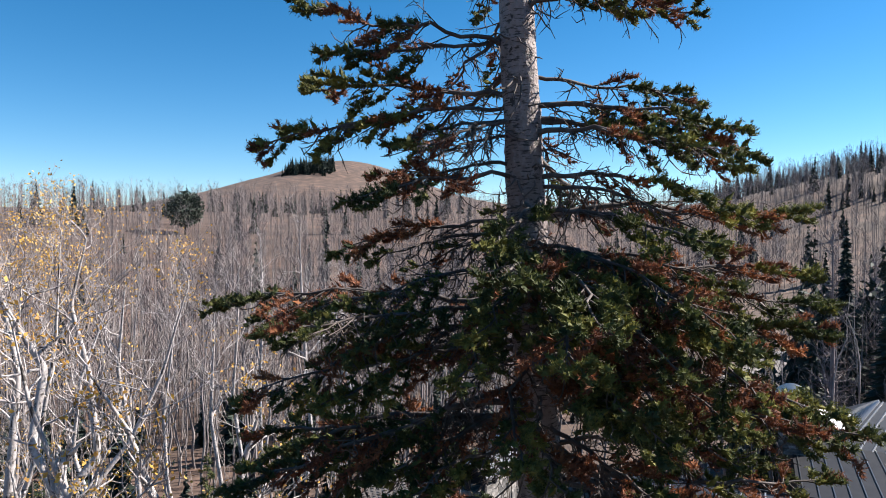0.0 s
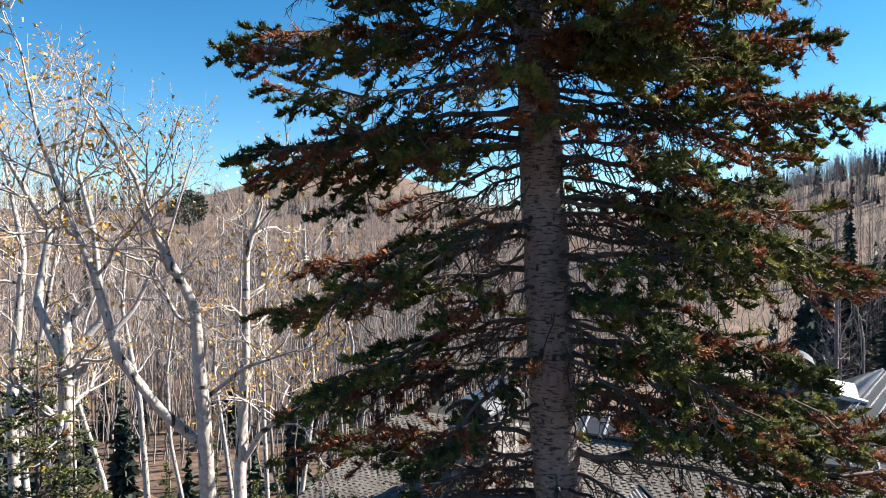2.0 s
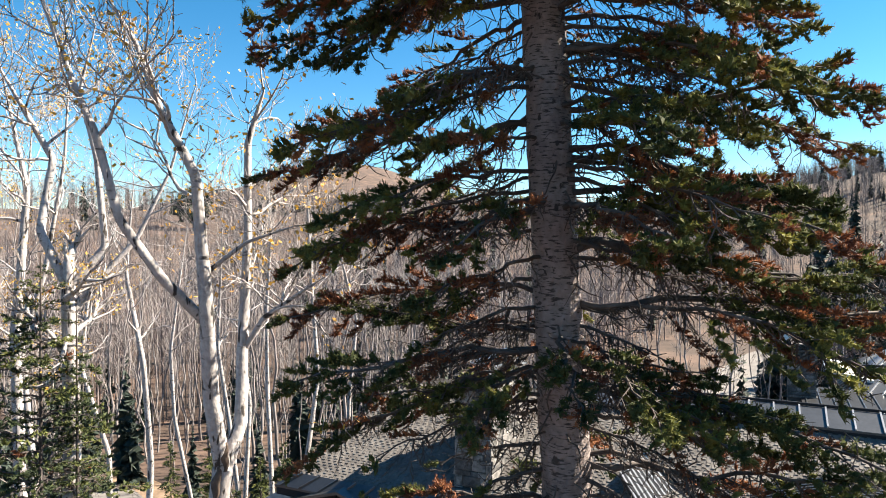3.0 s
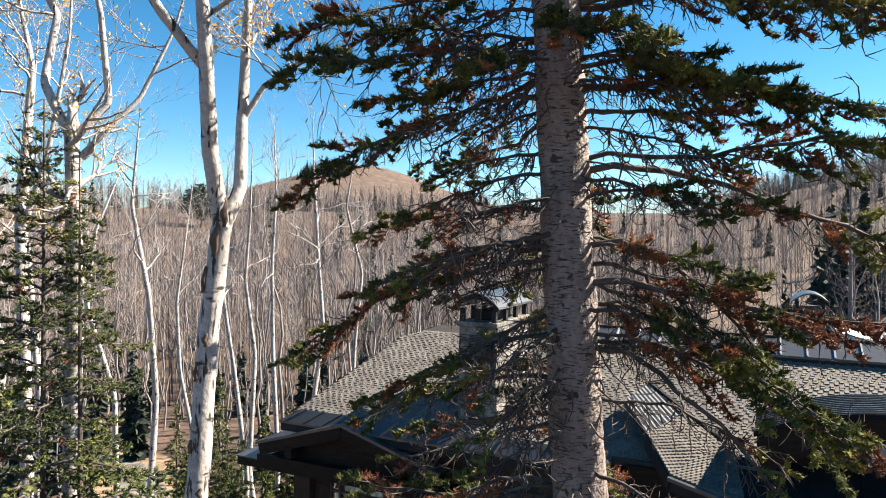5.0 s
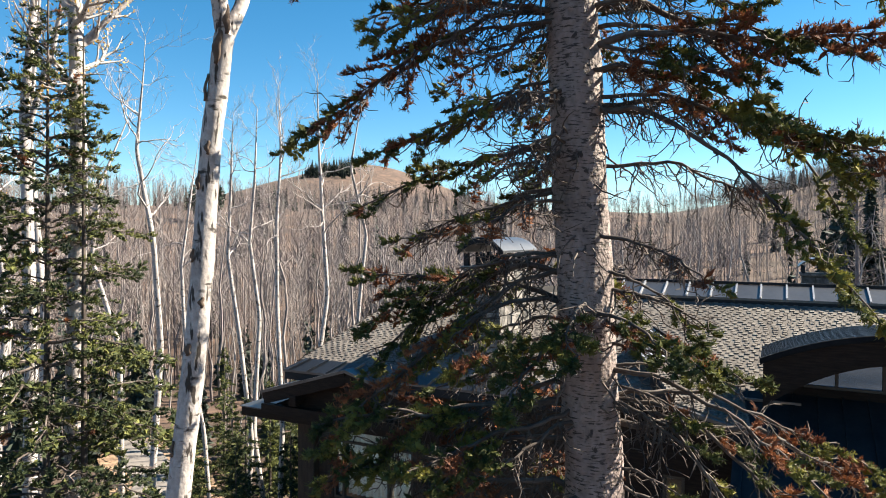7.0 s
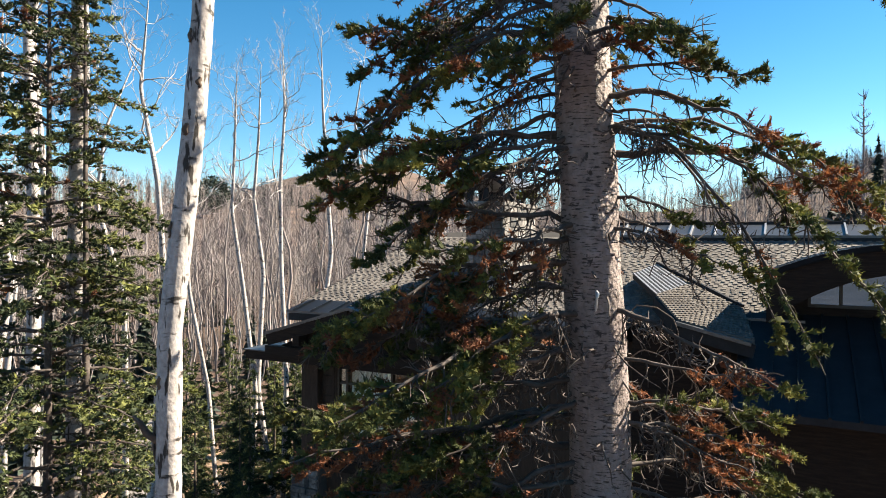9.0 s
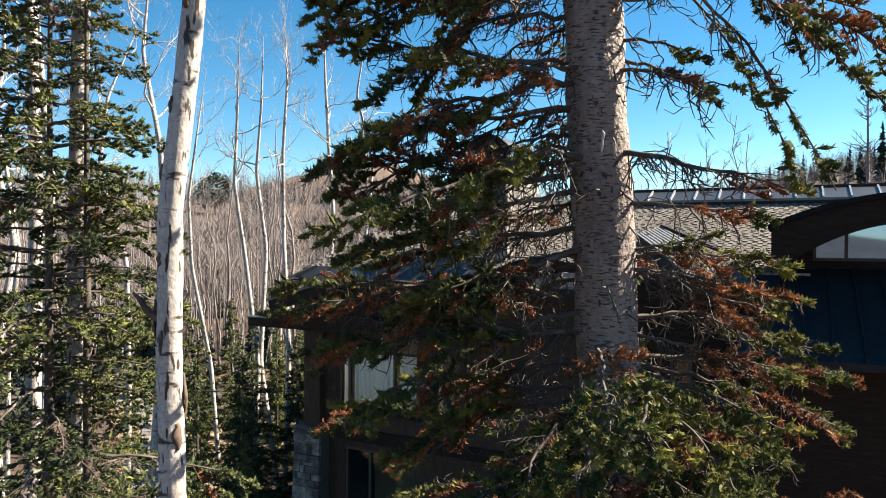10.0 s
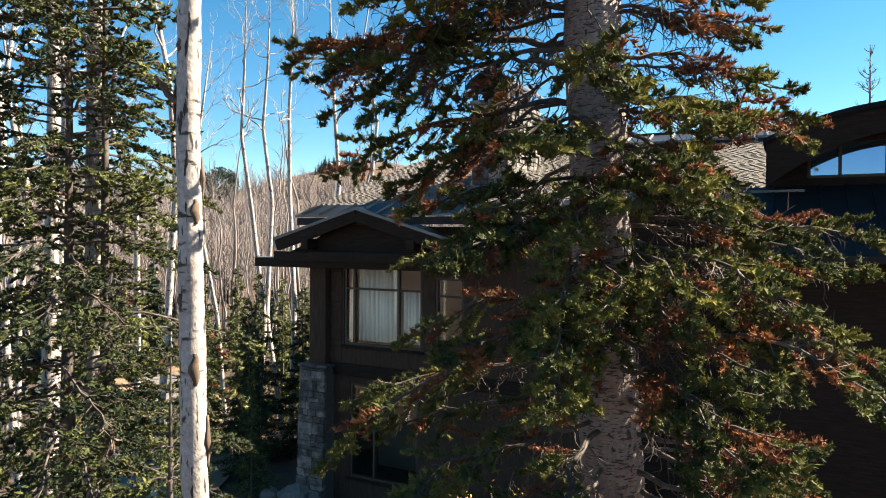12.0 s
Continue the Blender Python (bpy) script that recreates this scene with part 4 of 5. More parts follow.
for k in range(90):       # singles in the aspens
    d, an_ = R.uniform(80, 330), R.uniform(-0.7, 0.7)
    x, y = d * math.sin(an_), d * math.cos(an_)
    if house_clear(x, y):
        pl.append((x, y, G(x, y) - 0.3, R.uniform(0.45, 0.95)))
for k in range(75):       # a dark stand behind the house
    x, y = R.uniform(26, 60), R.uniform(52, 88)
    if house_clear(x, y):
        pl.append((x, y, G(x, y) - 0.3, R.uniform(0.75, 1.2)))
for k in range(150):       # dark understorey beneath the grove
    d, an_ = R.uniform(34, 72), R.uniform(-0.66, 0.6)
    x, y = d * math.sin(an_), d * math.cos(an_)
    if house_clear(x, y):
        pl.append((x, y, G(x, y) - 0.2, R.uniform(0.3, 0.55)))
for k in range(60):       # saplings at the skyline
    x, y = R.uniform(-170, 60), R.uniform(300, 345)
    pl.append((x, y, G(x, y), R.uniform(0.45, 0.9)))
for k in range(170):      # the copse on the shoulder of the bald hill
    x, y = -143 + R.uniform(-25, 25), 722 + R.normal(0, 12)
    pl.append((x, y, G(x, y) - 1, R.uniform(0.7, 1.2)))
for k in range(14):
    x = R.uniform(-330, -210)
    pl.append((x, 890, G(x, 890) - 0.3, R.uniform(0.25, 0.45)))
thing("conifer_woods", scatter(cone, pl).mesh("conifer_woods"), M_DARKWOODS, "dark distant firs on the ridges", "woods", kind="stuff")

# a dense round pine among the far aspens
s = Sheaf()
k = 2600
dd = unit(R.normal(size=(k, 3)))
s.blades(dd * np.array([5.4, 5.4, 5.4]) * R.uniform(0.6, 1.05, (k, 1)) + np.array([0, 0, 8.0]), unit(dd + R.normal(0, 0.5, (k, 3))), R.uniform(0.5, 1.1, k), 0.45)
pine = thing("pine_tree", None, None, "dense dark round-topped pine among bare aspens", "tree", at=(-82, 214, G(-82, 214)))
t = Sheaf()
t.tube([(0, 0, -0.5), (0, 0, 8)], [0.35, 0.2], 8)
piece("trunk", t.mesh("trunk"), M_TWIG, pine)
piece("crown", s.mesh("crown"), M_DARKWOODS, pine)


# ---- spruces ----
def spruce_limbs(L, count):
    return [[x.mesh(n) for x, n in zip(fir_limb(L, radians(R.uniform(2, 12)), 0.22 * L, dead=0.06, bare=0.05, hang=3, first=0.14, step=0.07, side=0.42, gap=0.04, fine=1.75, per=11), ("branch", "needles", "dead_needles"))] for k in range(count)]


SPRUCE_LIMBS = {0.6: spruce_limbs(0.6, 5), 1.2: spruce_limbs(1.2, 5), 2.0: spruce_limbs(2.0, 5)}


def spruce(x, y, h, w, label, dense=0.085, lean=0.0):
    g = G(x, y)
    ob = thing("spruce_tree", None, None, label, "tree", "spruces", at=(x, y, g - 0.1))
    s = Sheaf()
    s.tube([(0, 0, 0), (lean * 0.5, 0, h * 0.5), (lean, 0, h)], [0.03 * w + 0.05 + h * 0.003, 0.05, 0.008], 8)
    piece("trunk", s.mesh("trunk", True), M_TWIG, ob)
    z, k = h * 0.03 + 0.3, 0
    while z < h - 0.08:
        f = z / h
        L = (w * (1 - f) ** 0.8 + 0.1) * R.choice([0.55, 0.85, 1.0, 1.15], p=[0.15, 0.3, 0.35, 0.2]) * R.uniform(0.92, 1.08)
        size = min(SPRUCE_LIMBS, key=lambda v: abs(v - L))
        br, gr, de = SPRUCE_LIMBS[size][k % 5]
        b = piece("branch", br, M_TWIG, ob)
        b.location = (lean * f, 0, z)
        b.rotation_euler = (R.normal(0, 0.15), R.normal(-0.12 + 0.35 * (1 - f) - 0.3 * f, 0.08), radians(k * 137.5 + R.normal(0, 12)))
        b.scale = (L / size, L / size * R.uniform(0.9, 1.2), L / size)
        piece("needles", gr, M_SPRUCE, b)
        if len(de.vertices) and k % 9 == 0:
            piece("dead_needles", de, M_DEAD, b)
        k += 1
        z += dense * (R.uniform(2.6, 4.2) if k % 5 == 0 else R.uniform(0.15, 0.5)) * (0.6 + 0.8 * (1 - f)) * (2.0 if h > 12 and f < 0.3 else 1.0)
    return ob


spruce(-4.85, 7.7, 14.95, 3.0, "healthy green spruce with a pointed top before white aspens", 0.06, 0.1)
spruce(-4.42, 7.85, 14.3, 0.85, "slim green spruce grown close against a taller one", 0.085)
spruce(-3.0, 6.6, 6.4, 1.5, "young green spruce beside the white aspen trunk", 0.09)
spruce(-6.6, 8.2, 8.0, 1.5, "bushy green spruce under the aspens", 0.1)


def young_spruce(h, w):
    g = Sheaf()
    for k in range(int(h * 17)):
        f = (k + R.rand()) / (h * 17)
        az, L = R.uniform(0, 6.28), (w * (1 - f) ** 0.85 + 0.06) * R.uniform(0.65, 1.1)
        d = unit(np.array([math.cos(az), math.sin(az), R.uniform(-0.35, 0.05)]))
        p = np.array([0, 0, 0.15 + f * (h - 0.2)])
        m = max(12, int(85 * L))
        t = R.uniform(0.15, 1, m)
        off = R.normal(0, 0.09, (m, 3)) * (1.1 - t)[:, None] * L
        dirs = unit(d + R.normal(0, 0.6, (m, 3)) + np.array([0, 0, 0.1]))
        g.blades(p + t[:, None] * d * L + off, dirs, 0.15 * R.uniform(0.6, 1.3, m), 0.05)
    t = Sheaf()
    t.tube([(0, 0, -0.2), (0, 0, h * 0.98)], [0.07, 0.008], 6)
    return t.mesh("trunk"), g.mesh("crown")


YOUNG = [young_spruce(6.2, 1.25), young_spruce(5.0, 1.1), young_spruce(7.0, 1.4)]
first = []
for tr, cr in YOUNG:
    e = thing("spruce_tree", None, None, "small dark green spruce under the bare aspens", "tree", "young spruces")
    piece("trunk", tr, M_TWIG, e)
    piece("crown", cr, M_SPRUCE, e)
    first.append(e)
for k, (x, y, sc) in enumerate([(-9.3, 23, 1.0), (-8.2, 24.6, 1.0), (-7.3, 22.8, 0.95), (-6.4, 25.6, 1.0), (-8.8, 20.5, 0.8), (-6.9, 20.6, 0.85), (-5.9, 23.4, 1.0), (-10.4, 26, 1.0), (-11.2, 22, 0.7),
                                (-7.8, 27.5, 1.05), (-9.9, 29, 1.1), (-5.2, 27.5, 1.0), (-13, 31, 1.0), (-16, 27, 0.7), (-6.2, 18.8, 0.55), (-12.4, 35, 1.1), (-8.2, 33, 1.1), (-2.6, 30, 0.9), (0.2, 33, 0.9), (-4.6, 34, 1.0)]):
    m = pose(x, y, G(x, y) - 0.05, 0, 0, k * 77) @ Matrix.Diagonal((sc, sc, sc, 1))
    if k < 3:
        first[k].matrix_basis = m
    else:
        copy_thing(first[k % 3], m).scale = (sc, sc, sc)

# tall dark firs and a dead snag at the right of the yard
for k, (x, y, h) in enumerate([(31, 46, 20), (34, 50, 22), (28.5, 50, 18), (37, 47, 21), (40, 52, 23), (33, 55, 21), (29, 42, 12), (26, 47, 12)]):
    s = conifer(h, 2.7, 52, 40, 0.42)
    f = thing("fir_tree", None, None, "tall dark shaded fir at the edge of the yard", "tree", "dark firs", at=(x, y, G(x, y)))
    t = Sheaf()
    t.tube([(0, 0, -0.3), (0, 0, h * 0.97)], [0.25, 0.02], 8)
    piece("trunk", t.mesh("trunk"), M_TWIG, f)
    piece("crown", s.mesh("crown"), M_DARKWOODS, f)
for x, y, h in ((23.2, 40, 20.3), (24.6, 42, 15)):
    s = thing("dead_tree", None, None, "bare grey snag with short broken side twigs", "tree", "snags", at=(x, y, G(x, y)))
    t, c = Sheaf(), Sheaf()
    t.tube([(0, 0, -0.3), (0.1, 0, h * 0.5), (0, 0, h)], [0.2, 0.13, 0.02], 8)
    for k in range(90):
        z0, az = R.uniform(0.3, 0.98) * h, R.uniform(0, 6.28)
        twigs_from(c, None, (0, 0, z0), (math.cos(az), math.sin(az), R.uniform(0.0, 0.6)), R.uniform(0.8, 2.8) * (1.2 - z0 / h), 0.035, 1, 0, 4, 0.4, 0.12, 3)
    piece("trunk", t.mesh("trunk"), M_BRUSH, s)
    piece("crown", c.mesh("crown"), M_BRUSH, s)

# ---- the house: a runs along the front, b into the house ----
HOUSE_AT = (-3.2, 17.66, 0.0)
SLOPE = 0.416


def roof_z(b):
    return 9.17 + SLOPE * b


house = thing("house", None, None, "large brown timber and stone mountain house with shingle and zinc roofs", "house")
house.matrix_basis = pose(*HOUSE_AT, 0, 0, -25)

# main roof
deck = part("roof", slab_bm([(-1.45, 0.3, roof_z(0.3)), (13.2, 0.3, roof_z(0.3)), (13.2, 5.1, roof_z(5.1)), (0.7, 5.1, roof_z(5.1)), (-0.3, 4.2, roof_z(4.2))], 0.16), M_UNDERLAY, house, "brown-grey shingle roof")
part("rear_roof", slab_bm([(0.7, 5.1, roof_z(5.1)), (13.2, 5.1, roof_z(5.1)), (13.2, 10.5, roof_z(5.1) - 5.4 * SLOPE), (-1.2, 10.5, roof_z(5.1) - 5.4 * SLOPE), (-0.3, 4.2, roof_z(4.2) - 0.01)], 0.16), M_SHINGLE, house)
part("rake_board", beam_bm((-1.5, 0.3, roof_z(0.3) - 0.12), (-0.34, 4.2, roof_z(4.2) - 0.12), 0.06, 0.24), M_TIMBER, house)


def zinc(name, p00, p10, p11, p01, every, thick=0.06, along_v=True, label="standing-seam zinc", mat=None, seam=None):
    """A seamed metal sheet between four corners; the seams run from the edge p00-p10 to the edge p01-p11."""
    sheet = part(name, slab_bm([p00, p10, p11, p01], thick), mat or M_METAL, house, label)
    p00, p10, p11, p01 = map(Vector, (p00, p10, p11, p01))
    n = max(1, int((p10 - p00).length / every))
    for k in range(n + 1):
        t = (k + 0.35) / (n + 0.7)
        q, r = p00.lerp(p10, t), p01.lerp(p11, t)
        up = (p10 - p00).cross(p01 - p00).normalized() * 0.018
        part("seam", beam_bm(q + up, r + up, 0.04, 0.05), seam or M_SEAM, sheet)
    return sheet


zinc("eave_strip", (-1.8, -0.02, 9.07), (7.3, -0.02, 9.07), (7.3, 0.34, 9.36), (-1.3, 0.34, 9.36), 0.62, seam=M_METAL)
part("fascia", box_bm(-1.75, 7.3, 0.0, 0.06, 8.8, 9.0, 0.008), M_DARKMETAL, house)
zinc("ridge_cap", (5.6, 4.5, 11.2), (13.3, 4.5, 11.2), (13.3, 5.35, 11.5), (5.6, 5.35, 11.5), 0.62, 0.06)
part("ridge_edge", box_bm(5.6, 13.3, 4.5, 4.56, 11.02, 11.14, 0.005), M_DARKMETAL, house)
part("ridge_bar", box_bm(5.6, 13.3, 5.38, 5.44, 11.5, 11.58, 0.01), M_DARKMETAL, house)

# shingles in staggered courses
SH = []
for th in (0.002, 0.016, 0.022):
    bm = bmesh.new()
    v = [bm.verts.new(c) for c in ((0, 0, -0.01), (0.1, 0, -0.01), (0.1, 0.13, -0.012), (0, 0.13, -0.012), (0.003, 0, th), (0.097, 0, th), (0.097, 0.13, 0.001), (0.003, 0.13, 0.001))]
    for f in ((0, 3, 2, 1), (4, 5, 6, 7), (0, 1, 5, 4), (1, 2, 6, 5), (2, 3, 7, 6), (3, 0, 4, 7)):
        bm.faces.new([v[i] for i in f])
    me = bpy.data.meshes.new("shingle")
    bm.to_mesh(me)
    bm.free()
    me.materials.append(M_SHINGLE)
    SH.append(me)
pitch = math.atan(SLOPE)
rest = Sheaf()
near_shingles = []
rows = int(4.55 / math.cos(pitch) / 0.1)
for i in range(rows):
    b = 0.34 + i * 0.1 * math.cos(pitch)
    if b > 4.62:
        break
    a = -1.5 + max(0.0, (b - 0.3)) * 0.295 + R.uniform(0, 0.05)
    if b > 4.2:
        a += (b - 4.2) * 1.1
    col = i
    while a < 13.1:
        col += 1
        if not (3.2 < a + 0.1 < 4.35 and 0.75 < b < 3.5):
            w = R.uniform(0.8, 1.2)
            place = (a, b, roof_z(b) + 0.006, w, 0 if col % 2 else int(R.choice([1, 2])))
            if 7.7 < a < 9.1 and 2.6 < b < 4.4:
                near_shingles.append(place)
            else:
                vv = np.array([v.co[:] for v in SH[place[4]].vertices])
                c, s_ = math.cos(pitch), math.sin(pitch)
                vv = np.stack([vv[:, 0] * w + a, vv[:, 1] * c - vv[:, 2] * s_ + b, vv[:, 1] * s_ + vv[:, 2] * c + place[2]], -1)
                rest.add(vv, [(0, 3, 2), (0, 2, 1), (4, 5, 6), (4, 6, 7), (0, 1, 5), (0, 5, 4), (1, 2, 6), (1, 6, 5), (3, 0, 4), (3, 4, 7)])
            a += 0.102 * w
        else:
            a += 0.1
tagged(piece("shingles", rest.mesh("shingles"), M_SHINGLE, deck), kind="stuff")
for a, b, z, w, k in near_shingles[:300]:
    o = piece("shingle", SH[k], M_SHINGLE, deck)
    o.location, o.rotation_euler, o.scale = (a, b, z), (pitch, 0, 0), (w, 1, 1)
if len(near_shingles) > 300:
    rest = Sheaf()
    for a, b, z, w, k in near_shingles[300:]:
        vv = np.array([v.co[:] for v in SH[k].vertices])
        c, s_ = math.cos(pitch), math.sin(pitch)
        rest.add(np.stack([vv[:, 0] * w + a, vv[:, 1] * c - vv[:, 2] * s_ + b, vv[:, 1] * s_ + vv[:, 2] * c + z], -1), [(0, 3, 2), (0, 2, 1), (4, 5, 6), (4, 6, 7), (0, 1, 5), (0, 5, 4), (1, 2, 6), (1, 6, 5), (3, 0, 4), (3, 4, 7)])
    tagged(piece("shingles", rest.mesh("shingles"), M_SHINGLE, deck), kind="stuff")

# front gable: timber rakes, boarded face, low zinc roof behind
GB, PEAK_A, PEAK_Z, KICK = -0.12, 0.38, 9.22, 0.325


def gable_z(a):
    return PEAK_Z - KICK * abs(a - PEAK_A)


part("gable_face", slab_bm([(-2.5, 0.2, 7.9), (3.25, 0.2, 7.9), (PEAK_A, 0.2, PEAK_Z - 0.15)], 0, down=(0, 0.12, 0)), M_TIMBER, house)
for sgn in (-1, 1):
    end = PEAK_A + sgn * 2.75
    part("rake_board", beam_bm((end, GB, gable_z(end) - 0.08), (PEAK_A, GB, PEAK_Z - 0.16), 0.12, 0.36), M_TIMBER, house, "heavy dark timber rake")
    part("purlin_end", box_bm(PEAK_A + sgn * 1.7 - 0.12, PEAK_A + sgn * 1.7 + 0.12, GB - 0.1, 0.3, 8.12, 8.42, 0.015), M_TIMBER, house)
    e2 = PEAK_A + sgn * 2.85
    part("gable_roof", slab_bm([(e2, GB - 0.08, gable_z(e2) + 0.14), (PEAK_A, GB - 0.08, PEAK_Z + 0.05), (PEAK_A, 0.9, PEAK_Z + 0.05), (e2, 0.9 if sgn < 0 else 0.3, gable_z(e2) + 0.14)], 0.08), M_METAL, house)
part("tie_beam", beam_bm((-2.5, GB + 0.1, 7.92), (3.2, GB + 0.1, 7.92), 0.18, 0.26), M_TIMBER, house)
part("eave_return", box_bm(-3.35, 4.1, 0.02, 1.35, 7.6, 7.84, 0.012), M_TIMBER, house, "boxed timber eave")
part("eave_zinc", box_bm(-3.38, -1.5, -0.02, 1.38, 7.845, 7.875, 0.004), M_METAL, house)

# walls with openings
WB = 0.85


def wall_with_openings(name, a0, a1, z0, z1, holes, b=WB, thick=0.25, mat=None):
    """A wall of bands and piers round rectangular holes (a0, a1, z0, z1)."""
    cuts = sorted({a0, a1, *[h[0] for h in holes], *[h[1] for h in holes]})
    for l, r in zip(cuts, cuts[1:]):
        zs = sorted([(h[2], h[3]) for h in holes if h[0] <= l and h[1] >= r])
        low = z0
        for h0, h1 in (*zs, (z1, z1)):
            if h0 > low:
                part(name, box_bm(l, r, b, b + thick, low, h0), mat or M_SIDING, house)
            low = h1


HOLES = [(-0.72, 1.85, 5.38, 7.7), (2.25, 3.1, 5.5, 7.4), (-0.5, 1.75, 1.6, 4.3)]
wall_with_openings("wall", -1.6, 7.6, 0.3, 8.75, HOLES)
part("wall", box_bm(-1.6, -1.35, WB + 0.25, 9.5, 0.3, 8.9), M_SIDING, house)
part("wall", box_bm(-1.35, 13, 9.25, 9.5, 0.3, 8.9), M_SIDING, house)
for k, zt in enumerate(np.arange(4.95, 7.6, 0.28)):
    part("siding_board", box_bm(-1.2, -0.79, WB - 0.025, WB, zt, zt + 0.262, 0.006), M_SIDING, house)
part("band", box_bm(-1.2, 7.4, WB - 0.07, WB, 4.5, 4.85, 0.01), M_TIMBER, house)
part("corner_post", box_bm(-1.78, -1.2, 0.6, 1.1, 4.78, 7.68, 0.02), M_SIDING, house, "brown boarded corner post")
part("floor_slab", box_bm(-1.35, 12.5, WB + 0.3, 9.2, 4.45, 4.7), M_INSIDE, house)
part("room_wall", box_bm(-1.3, 4.5, 3.6, 3.7, 1.0, 8.6), M_INSIDE, house)


def window(a0, a1, z0, z1, mullions=(), transoms=(), b=WB, curtains=()):
    w = part("window", box_bm(a0, a1, b + 0.03, b + 0.15, z0, z0 + 0.07, 0.006), M_FRAME, house, "dark framed window")
    part("frame", box_bm(a0, a1, b + 0.03, b + 0.15, z1 - 0.07, z1, 0.006), M_FRAME, w)
    for x in (a0, a1 - 0.07, *[m - 0.035 for m in mullions]):
        part("mullion", box_bm(x, x + 0.07, b + 0.025, b + 0.145, z0 + 0.07, z1 - 0.07, 0.006), M_FRAME, w)
    for z in transoms:
        part("transom", box_bm(a0 + 0.07, a1 - 0.07, b + 0.035, b + 0.135, z - 0.03, z + 0.03, 0.005), M_FRAME, w)
    part("sill", box_bm(a0 - 0.08, a1 + 0.08, b - 0.06, b + 0.1, z0 - 0.08, z0 - 0.002, 0.01), M_TIMBER, w)
    xs = [a0 + 0.07, *mullions, a1 - 0.07]
    zs = [z0 + 0.07, *transoms, z1 - 0.07]
    for i in range(len(xs) - 1):
        for j in range(len(zs) - 1):
            g = part("pane", box_bm(xs[i], xs[i + 1], b + 0.08, b + 0.092, zs[j], zs[j + 1]), M_GLASS, w)
            g.visible_shadow = False
    for c0, c1, cz0, cz1 in curtains:
        s = Sheaf()
        n = 60
        x = np.linspace(c0, c1, n)
        y = b + 0.24 + 0.05 * np.sin(x * 34 + 2 * np.sin(x * 7)) + 0.02 * np.sin(x * 81)
        v = np.concatenate([np.stack([x, y, 0 * x + cz0], -1), np.stack([x, y, 0 * x + cz1], -1)])
        s.add(v, [(i, i + 1, n + i + 1) for i in range(n - 1)] + [(i, n + i + 1, n + i) for i in range(n - 1)])
        part_c = piece("curtain", s.mesh("curtain", True), M_CURTAIN, w, "pale pleated curtain")
        sol = part_c.modifiers.new("cloth", "SOLIDIFY")
        sol.thickness = 0.006
    return w


window(-0.72, 1.85, 5.38, 7.7, (-0.39, 1.08), (7.0,), curtains=[(-0.66, -0.44, 5.5, 6.98), (-0.33, 1.03, 5.5, 7.62), (1.13, 1.8, 5.5, 6.98)])
window(2.25, 3.1, 5.5, 7.4, (), (6.9,))
window(-0.5, 1.75, 1.6, 4.3, (0.3,), ())

# stone pier at the corner
pier = part("stone_pier", slab_bm([(-1.95, 0.45, 4.7), (-1.06, 0.45, 4.7), (-1.06, 1.3, 4.7), (-1.95, 1.3, 4.7)], 0, down=(0, 0, -4.4)), M_MORTAR, house, "battered grey ledge-stone pier")
part("cap", box_bm(-2.03, -0.98, 0.38, 1.35, 4.71, 4.8, 0.02), M_STONE, pier)


def stone_face(owner, a0, a1, z0, z1, b, outward, along="a", flare=0.0, hgt=0.17):
    """Ledge stones in courses on an upright face."""
    z = z0
    while z < z1 - 0.05:
        h = min(R.uniform(0.09, hgt + 0.13), z1 - z)
        t = a0
        grow = flare * (z1 - z) / (z1 - z0)
        while t < a1 - 0.03:
            w = min(R.uniform(0.14, 0.62), a1 - t)
            dep = R.uniform(0.025, 0.07) + grow
            lo, hi = (b - dep, b + 0.03) if outward < 0 else (b - 0.03, b + dep)
            if along == "a":
                bm = box_bm(t + 0.006, t + w - 0.006, lo, hi, z + 0.006, z + h - 0.006, 0.012)
            else:
                bm = box_bm(lo, hi, t + 0.006, t + w - 0.006, z + 0.006, z + h - 0.006, 0.012)
            for v in bm.verts:
                v.co += Vector(R.normal(0, 0.006, 3))
            part("stone", bm, M_STONE, owner)
            t += w
        z += h


stone_face(pier, -1.97, -1.05, 0.9, 4.7, 0.45, -1, flare=0.14, hgt=0.22)
stone_face(pier, 0.45, 1.3, 0.9, 4.7, -1.95, -1, "b", flare=0.1, hgt=0.26)

# chimney
CA0, CA1, CB0, CB1 = 3.27, 4.27, 0.92, 3.3
chim = part("chimney", box_bm(CA0 + 0.03, CA1 - 0.03, CB0 + 0.03, CB1 - 0.03, 8.4, 11.98), M_MORTAR, house, "grey ledge-stone chimney with an arched metal hood")
stone_face(chim, CA0, CA1, 9.2, 11.9, CB0 + 0.03, -1)
stone_face(chim, CB0, CB1, 9.2, 11.9, CA1 - 0.03, 1, "b", hgt=0.22)
stone_face(chim, CB0, CB1, 9.4, 11.9, CA0 + 0.03, -1, "b", hgt=0.34)
part("cap", box_bm(CA0 - 0.06, CA1 + 0.06, CB0 - 0.06, CB1 + 0.06, 11.9, 12.02, 0.02), M_STONE, chim)
